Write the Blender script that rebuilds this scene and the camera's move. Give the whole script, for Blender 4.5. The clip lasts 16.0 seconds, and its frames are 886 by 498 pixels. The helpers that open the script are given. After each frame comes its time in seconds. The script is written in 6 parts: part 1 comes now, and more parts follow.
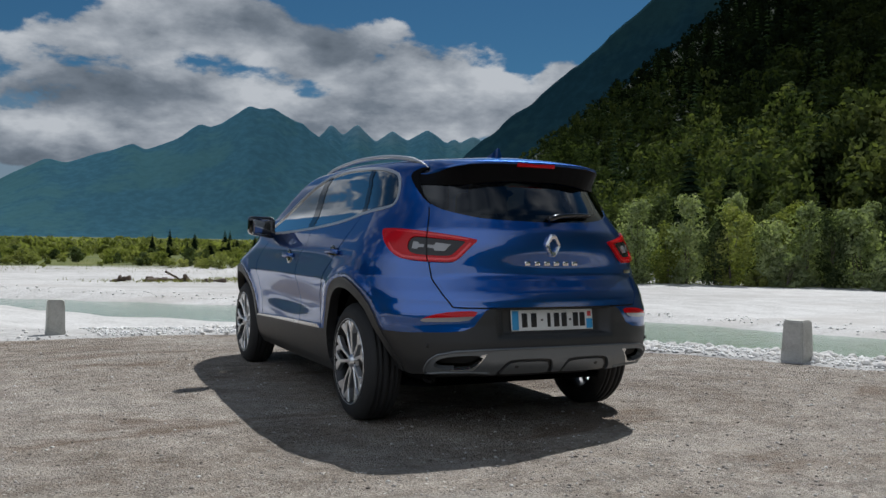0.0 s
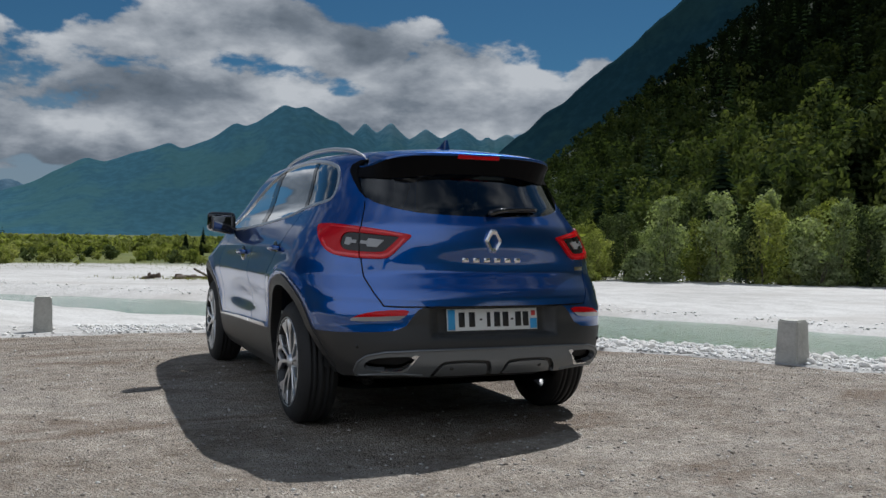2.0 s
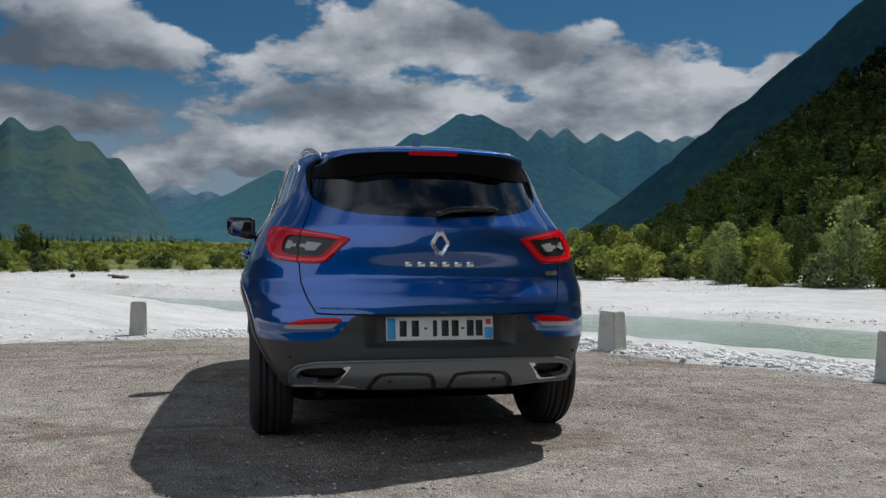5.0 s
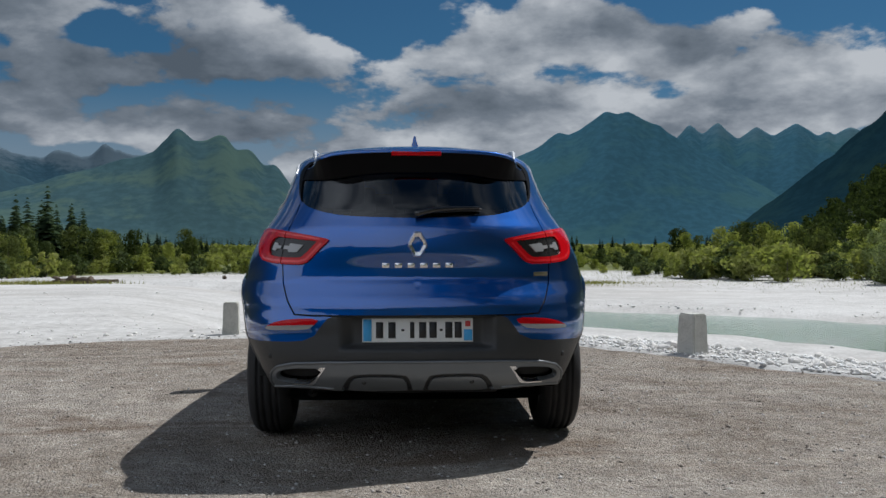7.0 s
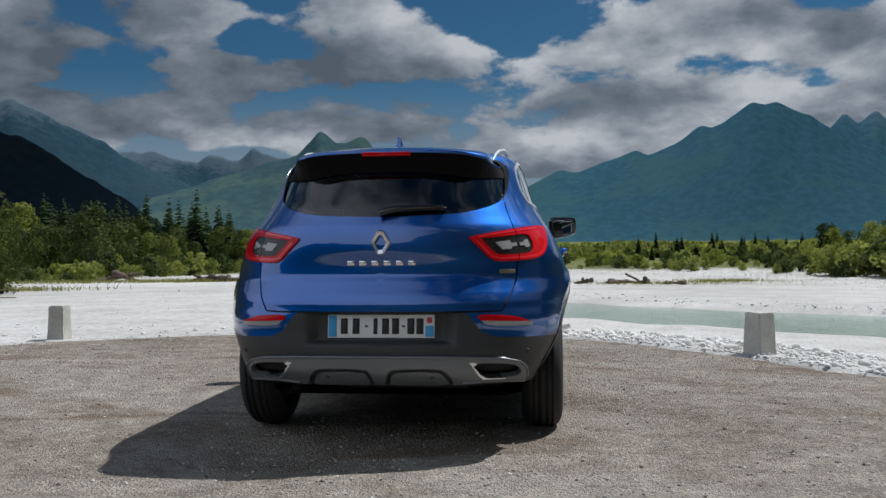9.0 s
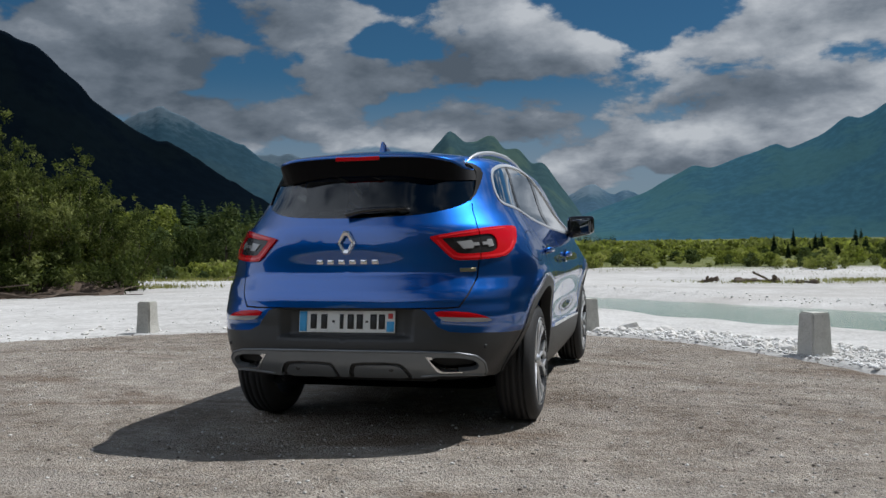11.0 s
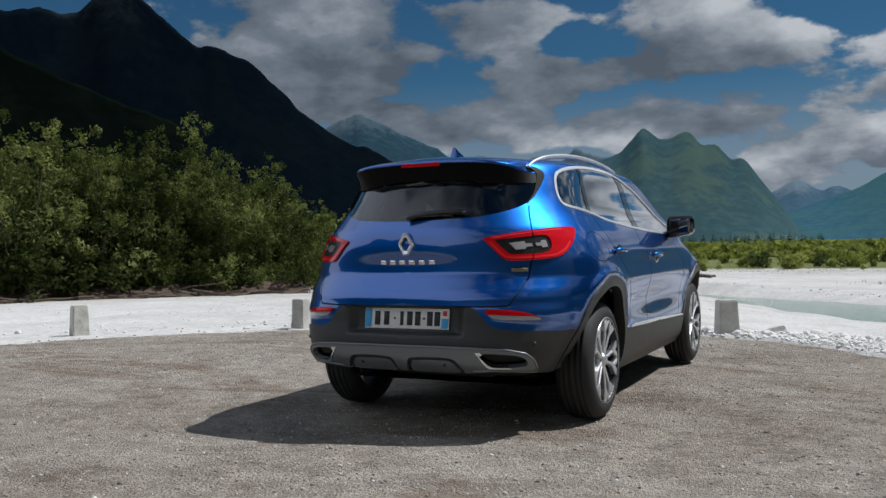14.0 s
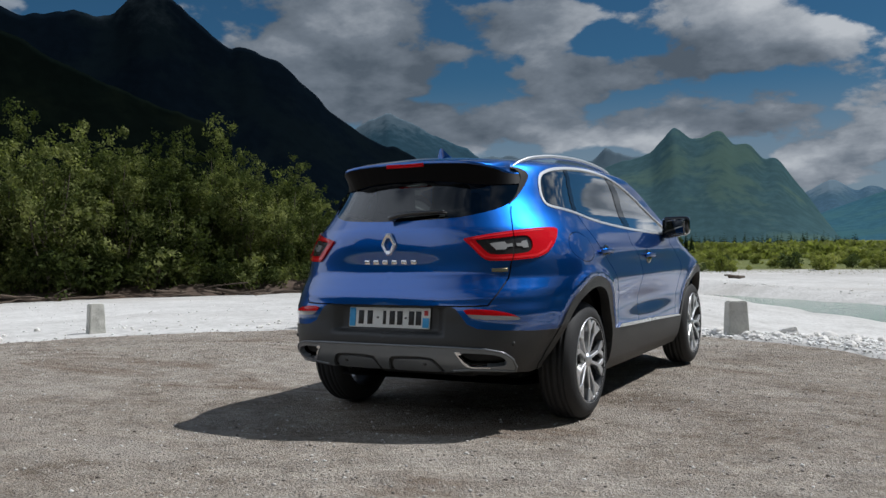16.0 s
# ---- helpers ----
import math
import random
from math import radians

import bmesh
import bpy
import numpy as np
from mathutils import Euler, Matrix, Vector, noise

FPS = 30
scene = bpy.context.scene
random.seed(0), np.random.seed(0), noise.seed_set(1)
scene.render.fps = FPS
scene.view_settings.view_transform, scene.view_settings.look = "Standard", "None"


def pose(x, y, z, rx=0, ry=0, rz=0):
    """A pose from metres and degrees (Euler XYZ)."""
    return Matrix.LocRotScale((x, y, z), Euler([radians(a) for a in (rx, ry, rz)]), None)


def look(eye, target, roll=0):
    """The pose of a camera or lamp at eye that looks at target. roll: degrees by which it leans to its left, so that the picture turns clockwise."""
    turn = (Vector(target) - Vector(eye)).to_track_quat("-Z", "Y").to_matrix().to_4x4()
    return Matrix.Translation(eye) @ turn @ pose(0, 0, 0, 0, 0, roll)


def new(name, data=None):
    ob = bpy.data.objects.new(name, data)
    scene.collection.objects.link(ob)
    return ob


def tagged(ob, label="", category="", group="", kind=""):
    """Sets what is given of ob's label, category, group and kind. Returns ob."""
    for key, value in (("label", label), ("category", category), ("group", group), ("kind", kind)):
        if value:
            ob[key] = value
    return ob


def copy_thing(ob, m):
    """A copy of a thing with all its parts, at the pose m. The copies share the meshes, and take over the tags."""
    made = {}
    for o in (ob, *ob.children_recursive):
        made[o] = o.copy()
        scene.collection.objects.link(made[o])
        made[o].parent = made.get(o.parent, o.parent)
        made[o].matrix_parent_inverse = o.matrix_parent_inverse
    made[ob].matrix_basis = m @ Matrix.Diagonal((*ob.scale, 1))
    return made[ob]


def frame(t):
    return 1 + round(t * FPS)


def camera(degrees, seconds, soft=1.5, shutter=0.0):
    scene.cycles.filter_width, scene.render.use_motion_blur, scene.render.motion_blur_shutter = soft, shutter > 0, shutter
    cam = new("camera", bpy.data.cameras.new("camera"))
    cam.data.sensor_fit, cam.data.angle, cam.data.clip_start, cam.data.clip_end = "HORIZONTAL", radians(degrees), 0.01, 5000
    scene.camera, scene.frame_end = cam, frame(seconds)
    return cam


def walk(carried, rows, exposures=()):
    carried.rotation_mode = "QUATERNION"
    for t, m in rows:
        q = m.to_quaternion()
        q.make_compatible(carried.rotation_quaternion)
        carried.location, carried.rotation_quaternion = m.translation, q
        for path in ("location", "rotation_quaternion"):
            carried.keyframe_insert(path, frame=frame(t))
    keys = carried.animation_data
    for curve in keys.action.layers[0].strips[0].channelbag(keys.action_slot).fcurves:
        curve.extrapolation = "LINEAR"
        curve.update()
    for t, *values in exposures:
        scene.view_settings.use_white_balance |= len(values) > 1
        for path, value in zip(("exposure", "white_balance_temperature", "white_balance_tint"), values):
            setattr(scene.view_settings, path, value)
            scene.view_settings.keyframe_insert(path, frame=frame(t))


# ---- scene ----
cam = camera(52.9, 16.0)
PATH = [
    (0, (-2.638, -4.897, 1.043), (-1.771, -3.095, 1.026), 0.9),
    (0.5, (-2.528, -4.907, 1.043), (-1.682, -3.095, 1.024), 0.9),
    (1, (-2.393, -4.914, 1.044), (-1.561, -3.096, 1.024), 0.9),
    (1.5, (-2.253, -4.915, 1.042), (-1.433, -3.091, 1.022), 0.9),
    (2, (-2.078, -4.912, 1.039), (-1.279, -3.078, 1.016), 0.9),
    (2.5, (-1.897, -4.914, 1.037), (-1.134, -3.066, 1.013), 0.8),
    (3, (-1.689, -4.919, 1.035), (-0.978, -3.05, 1.01), 0.8),
    (5.5, (-0.691, -4.953, 1.036), (-0.352, -2.982, 1.023), 0.2),
    (6, (-0.493, -4.974, 1.038), (-0.239, -2.99, 1.025), 0.0),
    (6.5, (-0.301, -4.972, 1.036), (-0.118, -2.98, 1.023), -0.1),
    (7, (-0.094, -4.981, 1.035), (0.008, -2.983, 1.022), -0.1),
    (7.5, (0.102, -4.998, 1.035), (0.13, -2.999, 1.022), -0.2),
    (8, (0.317, -5.003, 1.035), (0.265, -3.004, 1.021), -0.3),
    (8.5, (0.518, -5.009, 1.033), (0.39, -3.013, 1.018), -0.4),
    (9, (0.742, -5.033, 1.031), (0.536, -3.044, 1.015), -0.5),
    (11.5, (1.786, -5.092, 1.028), (1.195, -3.182, 1.013), -0.9),
    (12, (1.949, -5.087, 1.026), (1.25, -3.214, 1.013), -1.0),
    (12.5, (2.073, -5.08, 1.024), (1.305, -3.234, 1.012), -0.9),
    (13, (2.189, -5.077, 1.023), (1.352, -3.26, 1.013), -1.0),
    (13.5, (2.271, -5.066, 1.025), (1.399, -3.266, 1.016), -1.0),
    (14, (2.344, -5.046, 1.023), (1.452, -3.255, 1.014), -1.0),
    (14.5, (2.41, -5.025, 1.021), (1.502, -3.243, 1.013), -0.9),
    (15, (2.475, -5.009, 1.021), (1.554, -3.234, 1.013), -0.9),
    (15.5, (2.527, -4.98, 1.019), (1.595, -3.211, 1.011), -0.9),
    (16, (2.595, -4.97, 1.02), (1.645, -3.21, 1.012), -0.9),
]
walk(cam, [(t, look(eye, target, roll)) for t, eye, target, roll in PATH], [(0, 0.22, 5890, 10), (16, 0.22, 5890, 10)])

# ---- world, sun ----
SUN_AZ, SUN_EL = radians(49.5), radians(55.3)
world = bpy.data.worlds.new("world")
scene.world = world
world.use_nodes = True


class Nodes:
    """Short hand for building node trees."""
    def __init__(self, tree):
        self.tree = tree
        tree.nodes.clear()

    def add(self, kind, **sockets):
        n = self.tree.nodes.new(kind)
        for key, val in sockets.items():
            if key in n.inputs:
                self.join(val, n.inputs[key])
            else:
                setattr(n, key, val)
        return n

    def join(self, val, socket):
        if isinstance(val, bpy.types.NodeSocket):
            self.tree.links.new(val, socket)
        else:
            socket.default_value = val

    def math(self, op, a, b=0.0, c=0.0, clamp=False):
        n = self.tree.nodes.new("ShaderNodeMath")
        n.operation, n.use_clamp = op, clamp
        for i, val in enumerate((a, b, c)):
            self.join(val, n.inputs[i])
        return n.outputs[0]

    def vmath(self, op, a, b=(0, 0, 0), scale=None):
        n = self.tree.nodes.new("ShaderNodeVectorMath")
        n.operation = op
        self.join(a, n.inputs[0])
        self.join(b, n.inputs[1])
        if scale is not None:
            self.join(scale, n.inputs[3])
        return n.outputs["Value"] if op in ("DOT_PRODUCT", "LENGTH", "DISTANCE") else n.outputs[0]

    def noise(self, vec, scale, detail=4.0, rough=0.55, distort=0.0):
        n = self.tree.nodes.new("ShaderNodeTexNoise")
        self.join(vec, n.inputs["Vector"])
        n.inputs["Scale"].default_value, n.inputs["Detail"].default_value = scale, detail
        n.inputs["Roughness"].default_value, n.inputs["Distortion"].default_value = rough, distort
        return n.outputs["Fac"]

    def voronoi(self, vec, scale, feature="F1", rand=1.0):
        n = self.tree.nodes.new("ShaderNodeTexVoronoi")
        n.feature = feature
        self.join(vec, n.inputs["Vector"])
        n.inputs["Scale"].default_value, n.inputs["Randomness"].default_value = scale, rand
        return n

    def ramp(self, fac, *stops):
        n = self.tree.nodes.new("ShaderNodeValToRGB")
        self.join(fac, n.inputs[0])
        el = n.color_ramp.elements
        while len(el) < len(stops):
            el.new(0.5)
        for e, (p, c) in zip(el, stops):
            e.position = p
            e.color = (c, c, c, 1) if isinstance(c, (int, float)) else (*c, 1)
        return n.outputs[0]

    def step(self, val, lo, hi):
        n = self.tree.nodes.new("ShaderNodeMapRange")
        n.interpolation_type = "SMOOTHSTEP"
        self.join(val, n.inputs[0])
        n.inputs[1].default_value, n.inputs[2].default_value = lo, hi
        return n.outputs[0]

    def mix(self, fac, a, b):
        n = self.tree.nodes.new("ShaderNodeMix")
        n.data_type = "RGBA"
        self.join(fac, n.inputs[0])
        for i, val in ((6, a), (7, b)):
            self.join((*val, 1) if isinstance(val, tuple) and len(val) == 3 else val, n.inputs[i])
        return n.outputs[2]


def build_sky():
    g = Nodes(world.node_tree)
    out = g.add("ShaderNodeOutputWorld")
    sky = g.add("ShaderNodeTexSky", sky_type="NISHITA", sun_disc=False)
    sky.sun_elevation, sky.sun_rotation, sky.altitude, sky.air_density, sky.dust_density, sky.ozone_density = SUN_EL, SUN_AZ, 400, 1.0, 0.2, 4.0
    way = g.add("ShaderNodeTexCoord").outputs["Generated"]
    xyz = g.add("ShaderNodeSeparateXYZ", Vector=way)
    up = xyz.outputs["Z"]
    # cumulus: heaped cells that flatten towards the horizon
    near = g.math("DIVIDE", 1.27, g.math("ADD", 1.0, g.math("MULTIPLY", g.math("MAXIMUM", up, 0.0), 1.8)))  # overhead they are nearer and look larger
    p = g.vmath("ADD", g.vmath("SCALE", g.vmath("MULTIPLY", way, (1.0, 1.0, 1.8)), scale=near), CLOUD_SHIFT)

    def cloud_body(q, fine=True):
        wide = g.noise(q, 2.6, 2.0, 0.5)
        puffs = g.noise(q, 8.5, 10.0 if fine else 4.0, 0.56, 0.10)
        heap = g.voronoi(q, 15.0).outputs["Distance"]
        return g.math("ADD", g.math("SUBTRACT", g.math("MULTIPLY", wide, 0.30), g.math("MULTIPLY", heap, 0.09)), puffs)
    body = cloud_body(p)
    away = g.vmath("DOT_PRODUCT", way, (-math.sin(SUN_AZ), -math.cos(SUN_AZ), 0.0))
    # the cloud banks that stand over the valley, as flat-bottomed heaps
    heaps, crown = 0.0, 0.0
    for az, el, wide, high, amount in CLOUDS:
        az, el = radians(az), radians(el)
        c = Vector((math.sin(az) * math.cos(el), math.cos(az) * math.cos(el), math.sin(el)))
        d = g.vmath("SUBTRACT", way, tuple(c))
        along = g.vmath("DOT_PRODUCT", d, tuple(Vector((math.cos(az), -math.sin(az), 0)) / radians(wide)))
        deep = g.vmath("DOT_PRODUCT", d, tuple(Vector((math.sin(az), math.cos(az), 0)) / radians(wide * 2)))
        rise = g.vmath("DOT_PRODUCT", d, (0.0, 0.0, 1 / radians(high)))
        flat = g.vmath("LENGTH", g.add("ShaderNodeCombineXYZ", X=along, Y=rise, Z=deep).outputs[0])
        own = g.math("MULTIPLY", g.step(flat, 1.55, 0.15), amount)
        heaps = g.math("ADD", own, heaps)
        crown = g.math("MULTIPLY_ADD", own, rise, crown)
    body = g.math("ADD", body, heaps)
    lift = g.math("ADD", g.math("MULTIPLY", g.step(away, 0.05, 0.7), 0.30), g.math("MULTIPLY", g.step(up, 0.28, 0.42), 0.14))
    body = g.math("ADD", body, lift)
    edge = g.math("ADD", 0.085, g.math("MULTIPLY", g.step(up, 0.25, 0.55), 0.26))  # soft-edged overhead
    cover = g.step(g.math("DIVIDE", g.math("SUBTRACT", body, COVER), edge), 0.0, 1.0)
    toward = g.math("ADD", g.math("ADD", cloud_body(g.vmath("ADD", p, (0.022, 0.018, 0.075))), heaps), lift)
    relief = g.math("SUBTRACT", body, toward)
    lit = g.math("ADD", g.math("MULTIPLY", relief, 1.9), g.math("ADD", 0.69, g.math("MULTIPLY", crown, 0.55)))
    lit = g.math("SUBTRACT", lit, g.math("MULTIPLY", g.step(body, COVER + 0.03, COVER + 0.40), 0.16))
    lit = g.math("SUBTRACT", lit, g.math("MULTIPLY", g.math("ADD", away, 0.78), 0.58))  # brighter towards the sun
    lit = g.math("ADD", lit, g.math("MULTIPLY", g.step(up, 0.17, 0.10), 0.16))  # thin bright banks low over the ridges
    lit = g.math("ADD", lit, g.math("MULTIPLY", g.step(up, 0.28, 0.42), 0.20))
    shade = g.ramp(lit, (0.05, (0.22, 0.265, 0.31)), (0.42, (0.43, 0.48, 0.53)), (0.74, (0.86, 0.89, 0.91)), (0.98, (1.28, 1.28, 1.25)))
    veil = g.math("MULTIPLY", g.step(up, 0.19, 0.06), 0.72)
    b_sky = g.add("ShaderNodeBackground", Color=g.vmath("MULTIPLY", sky.outputs[0], (0.47, 0.80, 0.88)), Strength=SKY_STRENGTH)
    # clouds opposite the sun, mostly out of view, brightened and evened as added fill light
    front = g.math("MULTIPLY", g.step(away, -0.05, 0.75), BACK_FILL)
    shade = g.mix(g.math("MULTIPLY", g.step(away, 0.0, 0.7), 0.60), shade, (0.92, 0.94, 0.97))
    b_cloud = g.add("ShaderNodeBackground", Color=shade, Strength=g.math("MULTIPLY", g.math("ADD", front, 1.0), CLOUD_STRENGTH))
    b_veil = g.add("ShaderNodeBackground", Color=(0.62, 0.72, 0.82, 1), Strength=CLOUD_STRENGTH * 0.9)
    m1 = g.add("ShaderNodeMixShader")
    g.join(veil, m1.inputs[0]), g.join(b_sky.outputs[0], m1.inputs[1]), g.join(b_veil.outputs[0], m1.inputs[2])
    m2 = g.add("ShaderNodeMixShader")
    g.join(cover, m2.inputs[0]), g.join(m1.outputs[0], m2.inputs[1]), g.join(b_cloud.outputs[0], m2.inputs[2])
    g.join(m2.outputs[0], out.inputs[0])


SKY_STRENGTH, CLOUD_STRENGTH, BACK_FILL, CLOUD_SHIFT, COVER = 0.0325, 0.340, 1.6, (5.3, 2.2, 1.1), 0.648
# azimuth and elevation of each bank in degrees, half its width and height, how thick it is
CLOUDS = [(4.3, 12.3, 4.6, 1.7, .20), (4.7, 8.7, 7.5, 1.6, .28), (12.8, 13.6, 4.5, 2.2, .20), (21.3, 12.4, 6.0, 2.0, .27), (25.0, 8.4, 9.5, 2.1, .36), (33.0, 10.8, 1.5, 1.0, .22),
          (0.0, 5.4, 7.0, 1.7, .30), (14.0, 7.0, 9.0, 1.7, .34), (-10.4, 11.4, 6.8, 2.4, .25), (-20.4, 9.9, 4.0, 2.1, .24), (-6.0, 4.2, 2.6, 1.3, .20), (-15.0, 7.0, 10.0, 1.2, .22),
          (-12.0, 15.2, 3.0, 1.1, .16), (-22.2, 14.2, 3.6, 1.6, .24), (-34.0, 12.0, 7.5, 4.0, .25), (-28.0, 7.6, 6.0, 1.4, .20), (-18.0, 12.9, 1.6, .9, -.20), (31.0, 14.5, 5.0, 2.0, -.22), (-2.0, 14.2, 3.0, 1.8, -.18), (-10.0, 7.9, 6.5, 1.2, .19)]
build_sky()
sun = new("sun", bpy.data.lights.new("sun", "SUN"))
sun.data.energy, sun.data.angle, sun.data.color = 3.9, radians(0.53), (1.0, 0.95, 0.87)
sun.matrix_world = look((math.sin(SUN_AZ) * 60, math.cos(SUN_AZ) * 60, math.tan(SUN_EL) * 60), (0, 0, 0))

# ---- materials ----
HILL_AZ, HILL_RISE, HILL_FOOT = radians(23), 0.785, 40.0  # run of the wooded valley side, its slope and where it starts
def material(name, paint):
    m = bpy.data.materials.new(name)
    m.use_nodes = True
    g = Nodes(m.node_tree)
    out = g.add("ShaderNodeOutputMaterial")
    shader = paint(g)
    g.join(shader, out.inputs[0])
    return m


def bsdf(g, **kw):
    names = {"base": "Base Color", "metal": "Metallic", "rough": "Roughness", "normal": "Normal", "coat": "Coat Weight", "coat_rough": "Coat Roughness", "coat_ior": "Coat IOR",
             "trans": "Transmission Weight", "ior": "IOR", "spec": "Specular IOR Level", "emit": "Emission Color", "glow": "Emission Strength", "alpha": "Alpha"}
    n = g.tree.nodes.new("ShaderNodeBsdfPrincipled")
    for k, val in kw.items():
        if isinstance(val, tuple) and len(val) == 3:
            val = (*val, 1)
        g.join(val, n.inputs[names[k]])
    return n.outputs[0]


def bump_of(g, height, strength, distance=0.02):
    return g.add("ShaderNodeBump", Strength=strength, Distance=distance, Height=height).outputs[0]


def place(g):
    return g.add("ShaderNodeNewGeometry").outputs["Position"]


def simple(name, base, rough=0.5, metal=0.0, grain=0.0, scale=60.0, coat=0.0, spread=0.12, spec=0.5):
    """A plain stuff with slight variation of tone and gloss."""
    def paint(g):
        pos = g.add("ShaderNodeTexCoord").outputs["Object"]
        n = g.noise(pos, scale, 5.0)
        wear = g.noise(pos, scale * 0.08, 3.0)
        tone = g.math("ADD", 1 - spread, g.math("MULTIPLY", g.math("ADD", n, wear), spread))
        col = g.vmath("SCALE", base, scale=tone)
        r = g.math("ADD", rough - 0.06, g.math("MULTIPLY", wear, 0.12), clamp=True)
        kw = dict(base=col, rough=r, metal=metal, coat=coat, spec=spec)
        if grain:
            kw["normal"] = bump_of(g, n, grain, 0.003)
        return bsdf(g, **kw)
    return material(name, paint)


def lot_paint(g):
    pos = place(g)
    wide = g.noise(pos, 0.35, 5.0, 0.6, 0.4)
    patch = g.noise(g.vmath("MULTIPLY", pos, (0.8, 1.3, 1.0)), 1.5, 9.0, 0.70, 0.3)
    crumb = g.noise(pos, 11.0, 9.0, 0.78)
    grit = g.noise(pos, 70.0, 6.0, 0.8)
    chips, small, dust = g.voronoi(pos, 30.0), g.voronoi(pos, 70.0), g.voronoi(pos, 170.0)
    tone = g.math("ADD", g.math("MULTIPLY", wide, 0.30), g.math("ADD", g.math("MULTIPLY", patch, 0.42), g.math("MULTIPLY", crumb, 0.28)))
    base = g.ramp(tone, (0.41, (0.193, 0.147, 0.110)), (0.47, (0.367, 0.311, 0.251)), (0.53, (0.515, 0.457, 0.389)), (0.60, (0.643, 0.586, 0.512)))
    # scuffed places where brown earth comes through, broken up by the grit
    bare = g.step(g.math("ADD", g.math("MULTIPLY", patch, 0.62), g.math("MULTIPLY", crumb, 0.42)), 0.55, 0.62)
    base = g.mix(g.math("MULTIPLY", bare, 0.6), base, (0.154, 0.108, 0.071))
    speck = g.ramp(dust.outputs["Color"], (0.0, (0.154, 0.123, 0.095)), (0.45, (0.412, 0.356, 0.294)), (0.8, (0.669, 0.611, 0.538)), (1.0, (0.860, 0.860, 0.843)))
    base = g.mix(g.math("MULTIPLY", g.step(dust.outputs["Distance"], 0.62, 0.34), 0.50), base, speck)
    stone = g.ramp(small.outputs["Color"], (0.0, (0.167, 0.132, 0.102)), (0.5, (0.438, 0.383, 0.321)), (0.8, (0.695, 0.641, 0.574)), (1.0, (0.860, 0.860, 0.860)))
    loose = g.step(g.noise(pos, 5.0, 4.0, 0.7), 0.42, 0.60)
    base = g.mix(g.math("MULTIPLY", g.math("MULTIPLY", g.step(small.outputs["Distance"], 0.46, 0.30), loose), 0.70), base, stone)
    base = g.mix(g.math("MULTIPLY", g.step(grit, 0.46, 0.34), 0.8), base, (0.090, 0.068, 0.053))
    pale = g.math("MULTIPLY", g.step(chips.outputs["Distance"], 0.27, 0.17), g.step(g.noise(pos, 17.0, 2.0), 0.58, 0.62))
    base = g.mix(g.math("MULTIPLY", pale, 0.85), base, (0.860, 0.836, 0.759))
    # mottling at a hand's and at a finger's width
    hand = g.ramp(g.noise(pos, 4.5, 5.0, 0.65), (0.36, 0.86), (0.64, 1.22))
    finger = g.ramp(g.noise(pos, 24.0, 4.0, 0.7), (0.36, 0.84), (0.50, 1.04), (0.64, 1.24))
    base = g.vmath("MULTIPLY", base, g.vmath("MULTIPLY", hand, finger))
    # brown smears of damp earth and pale trodden places
    smear = g.noise(g.vmath("MULTIPLY", pos, (0.55, 1.5, 1.0)), 0.75, 8.0, 0.68, 0.6)
    base = g.mix(g.math("MULTIPLY", g.step(smear, 0.535, 0.63), 0.62), base, (0.235, 0.165, 0.115))
    base = g.mix(g.math("MULTIPLY", g.step(smear, 0.46, 0.36), 0.35), base, (0.66, 0.60, 0.535))
    high = g.math("ADD", g.math("MULTIPLY", grit, 0.35), g.math("ADD", g.math("MULTIPLY", small.outputs["Distance"], -0.8), g.math("ADD", g.math("MULTIPLY", crumb, 0.7), g.math("MULTIPLY", dust.outputs["Distance"], -0.35))))
    base = g.vmath("SCALE", base, scale=0.73)
    return bsdf(g, base=base, rough=0.95, spec=0.15, normal=bump_of(g, high, 0.85, 0.030))


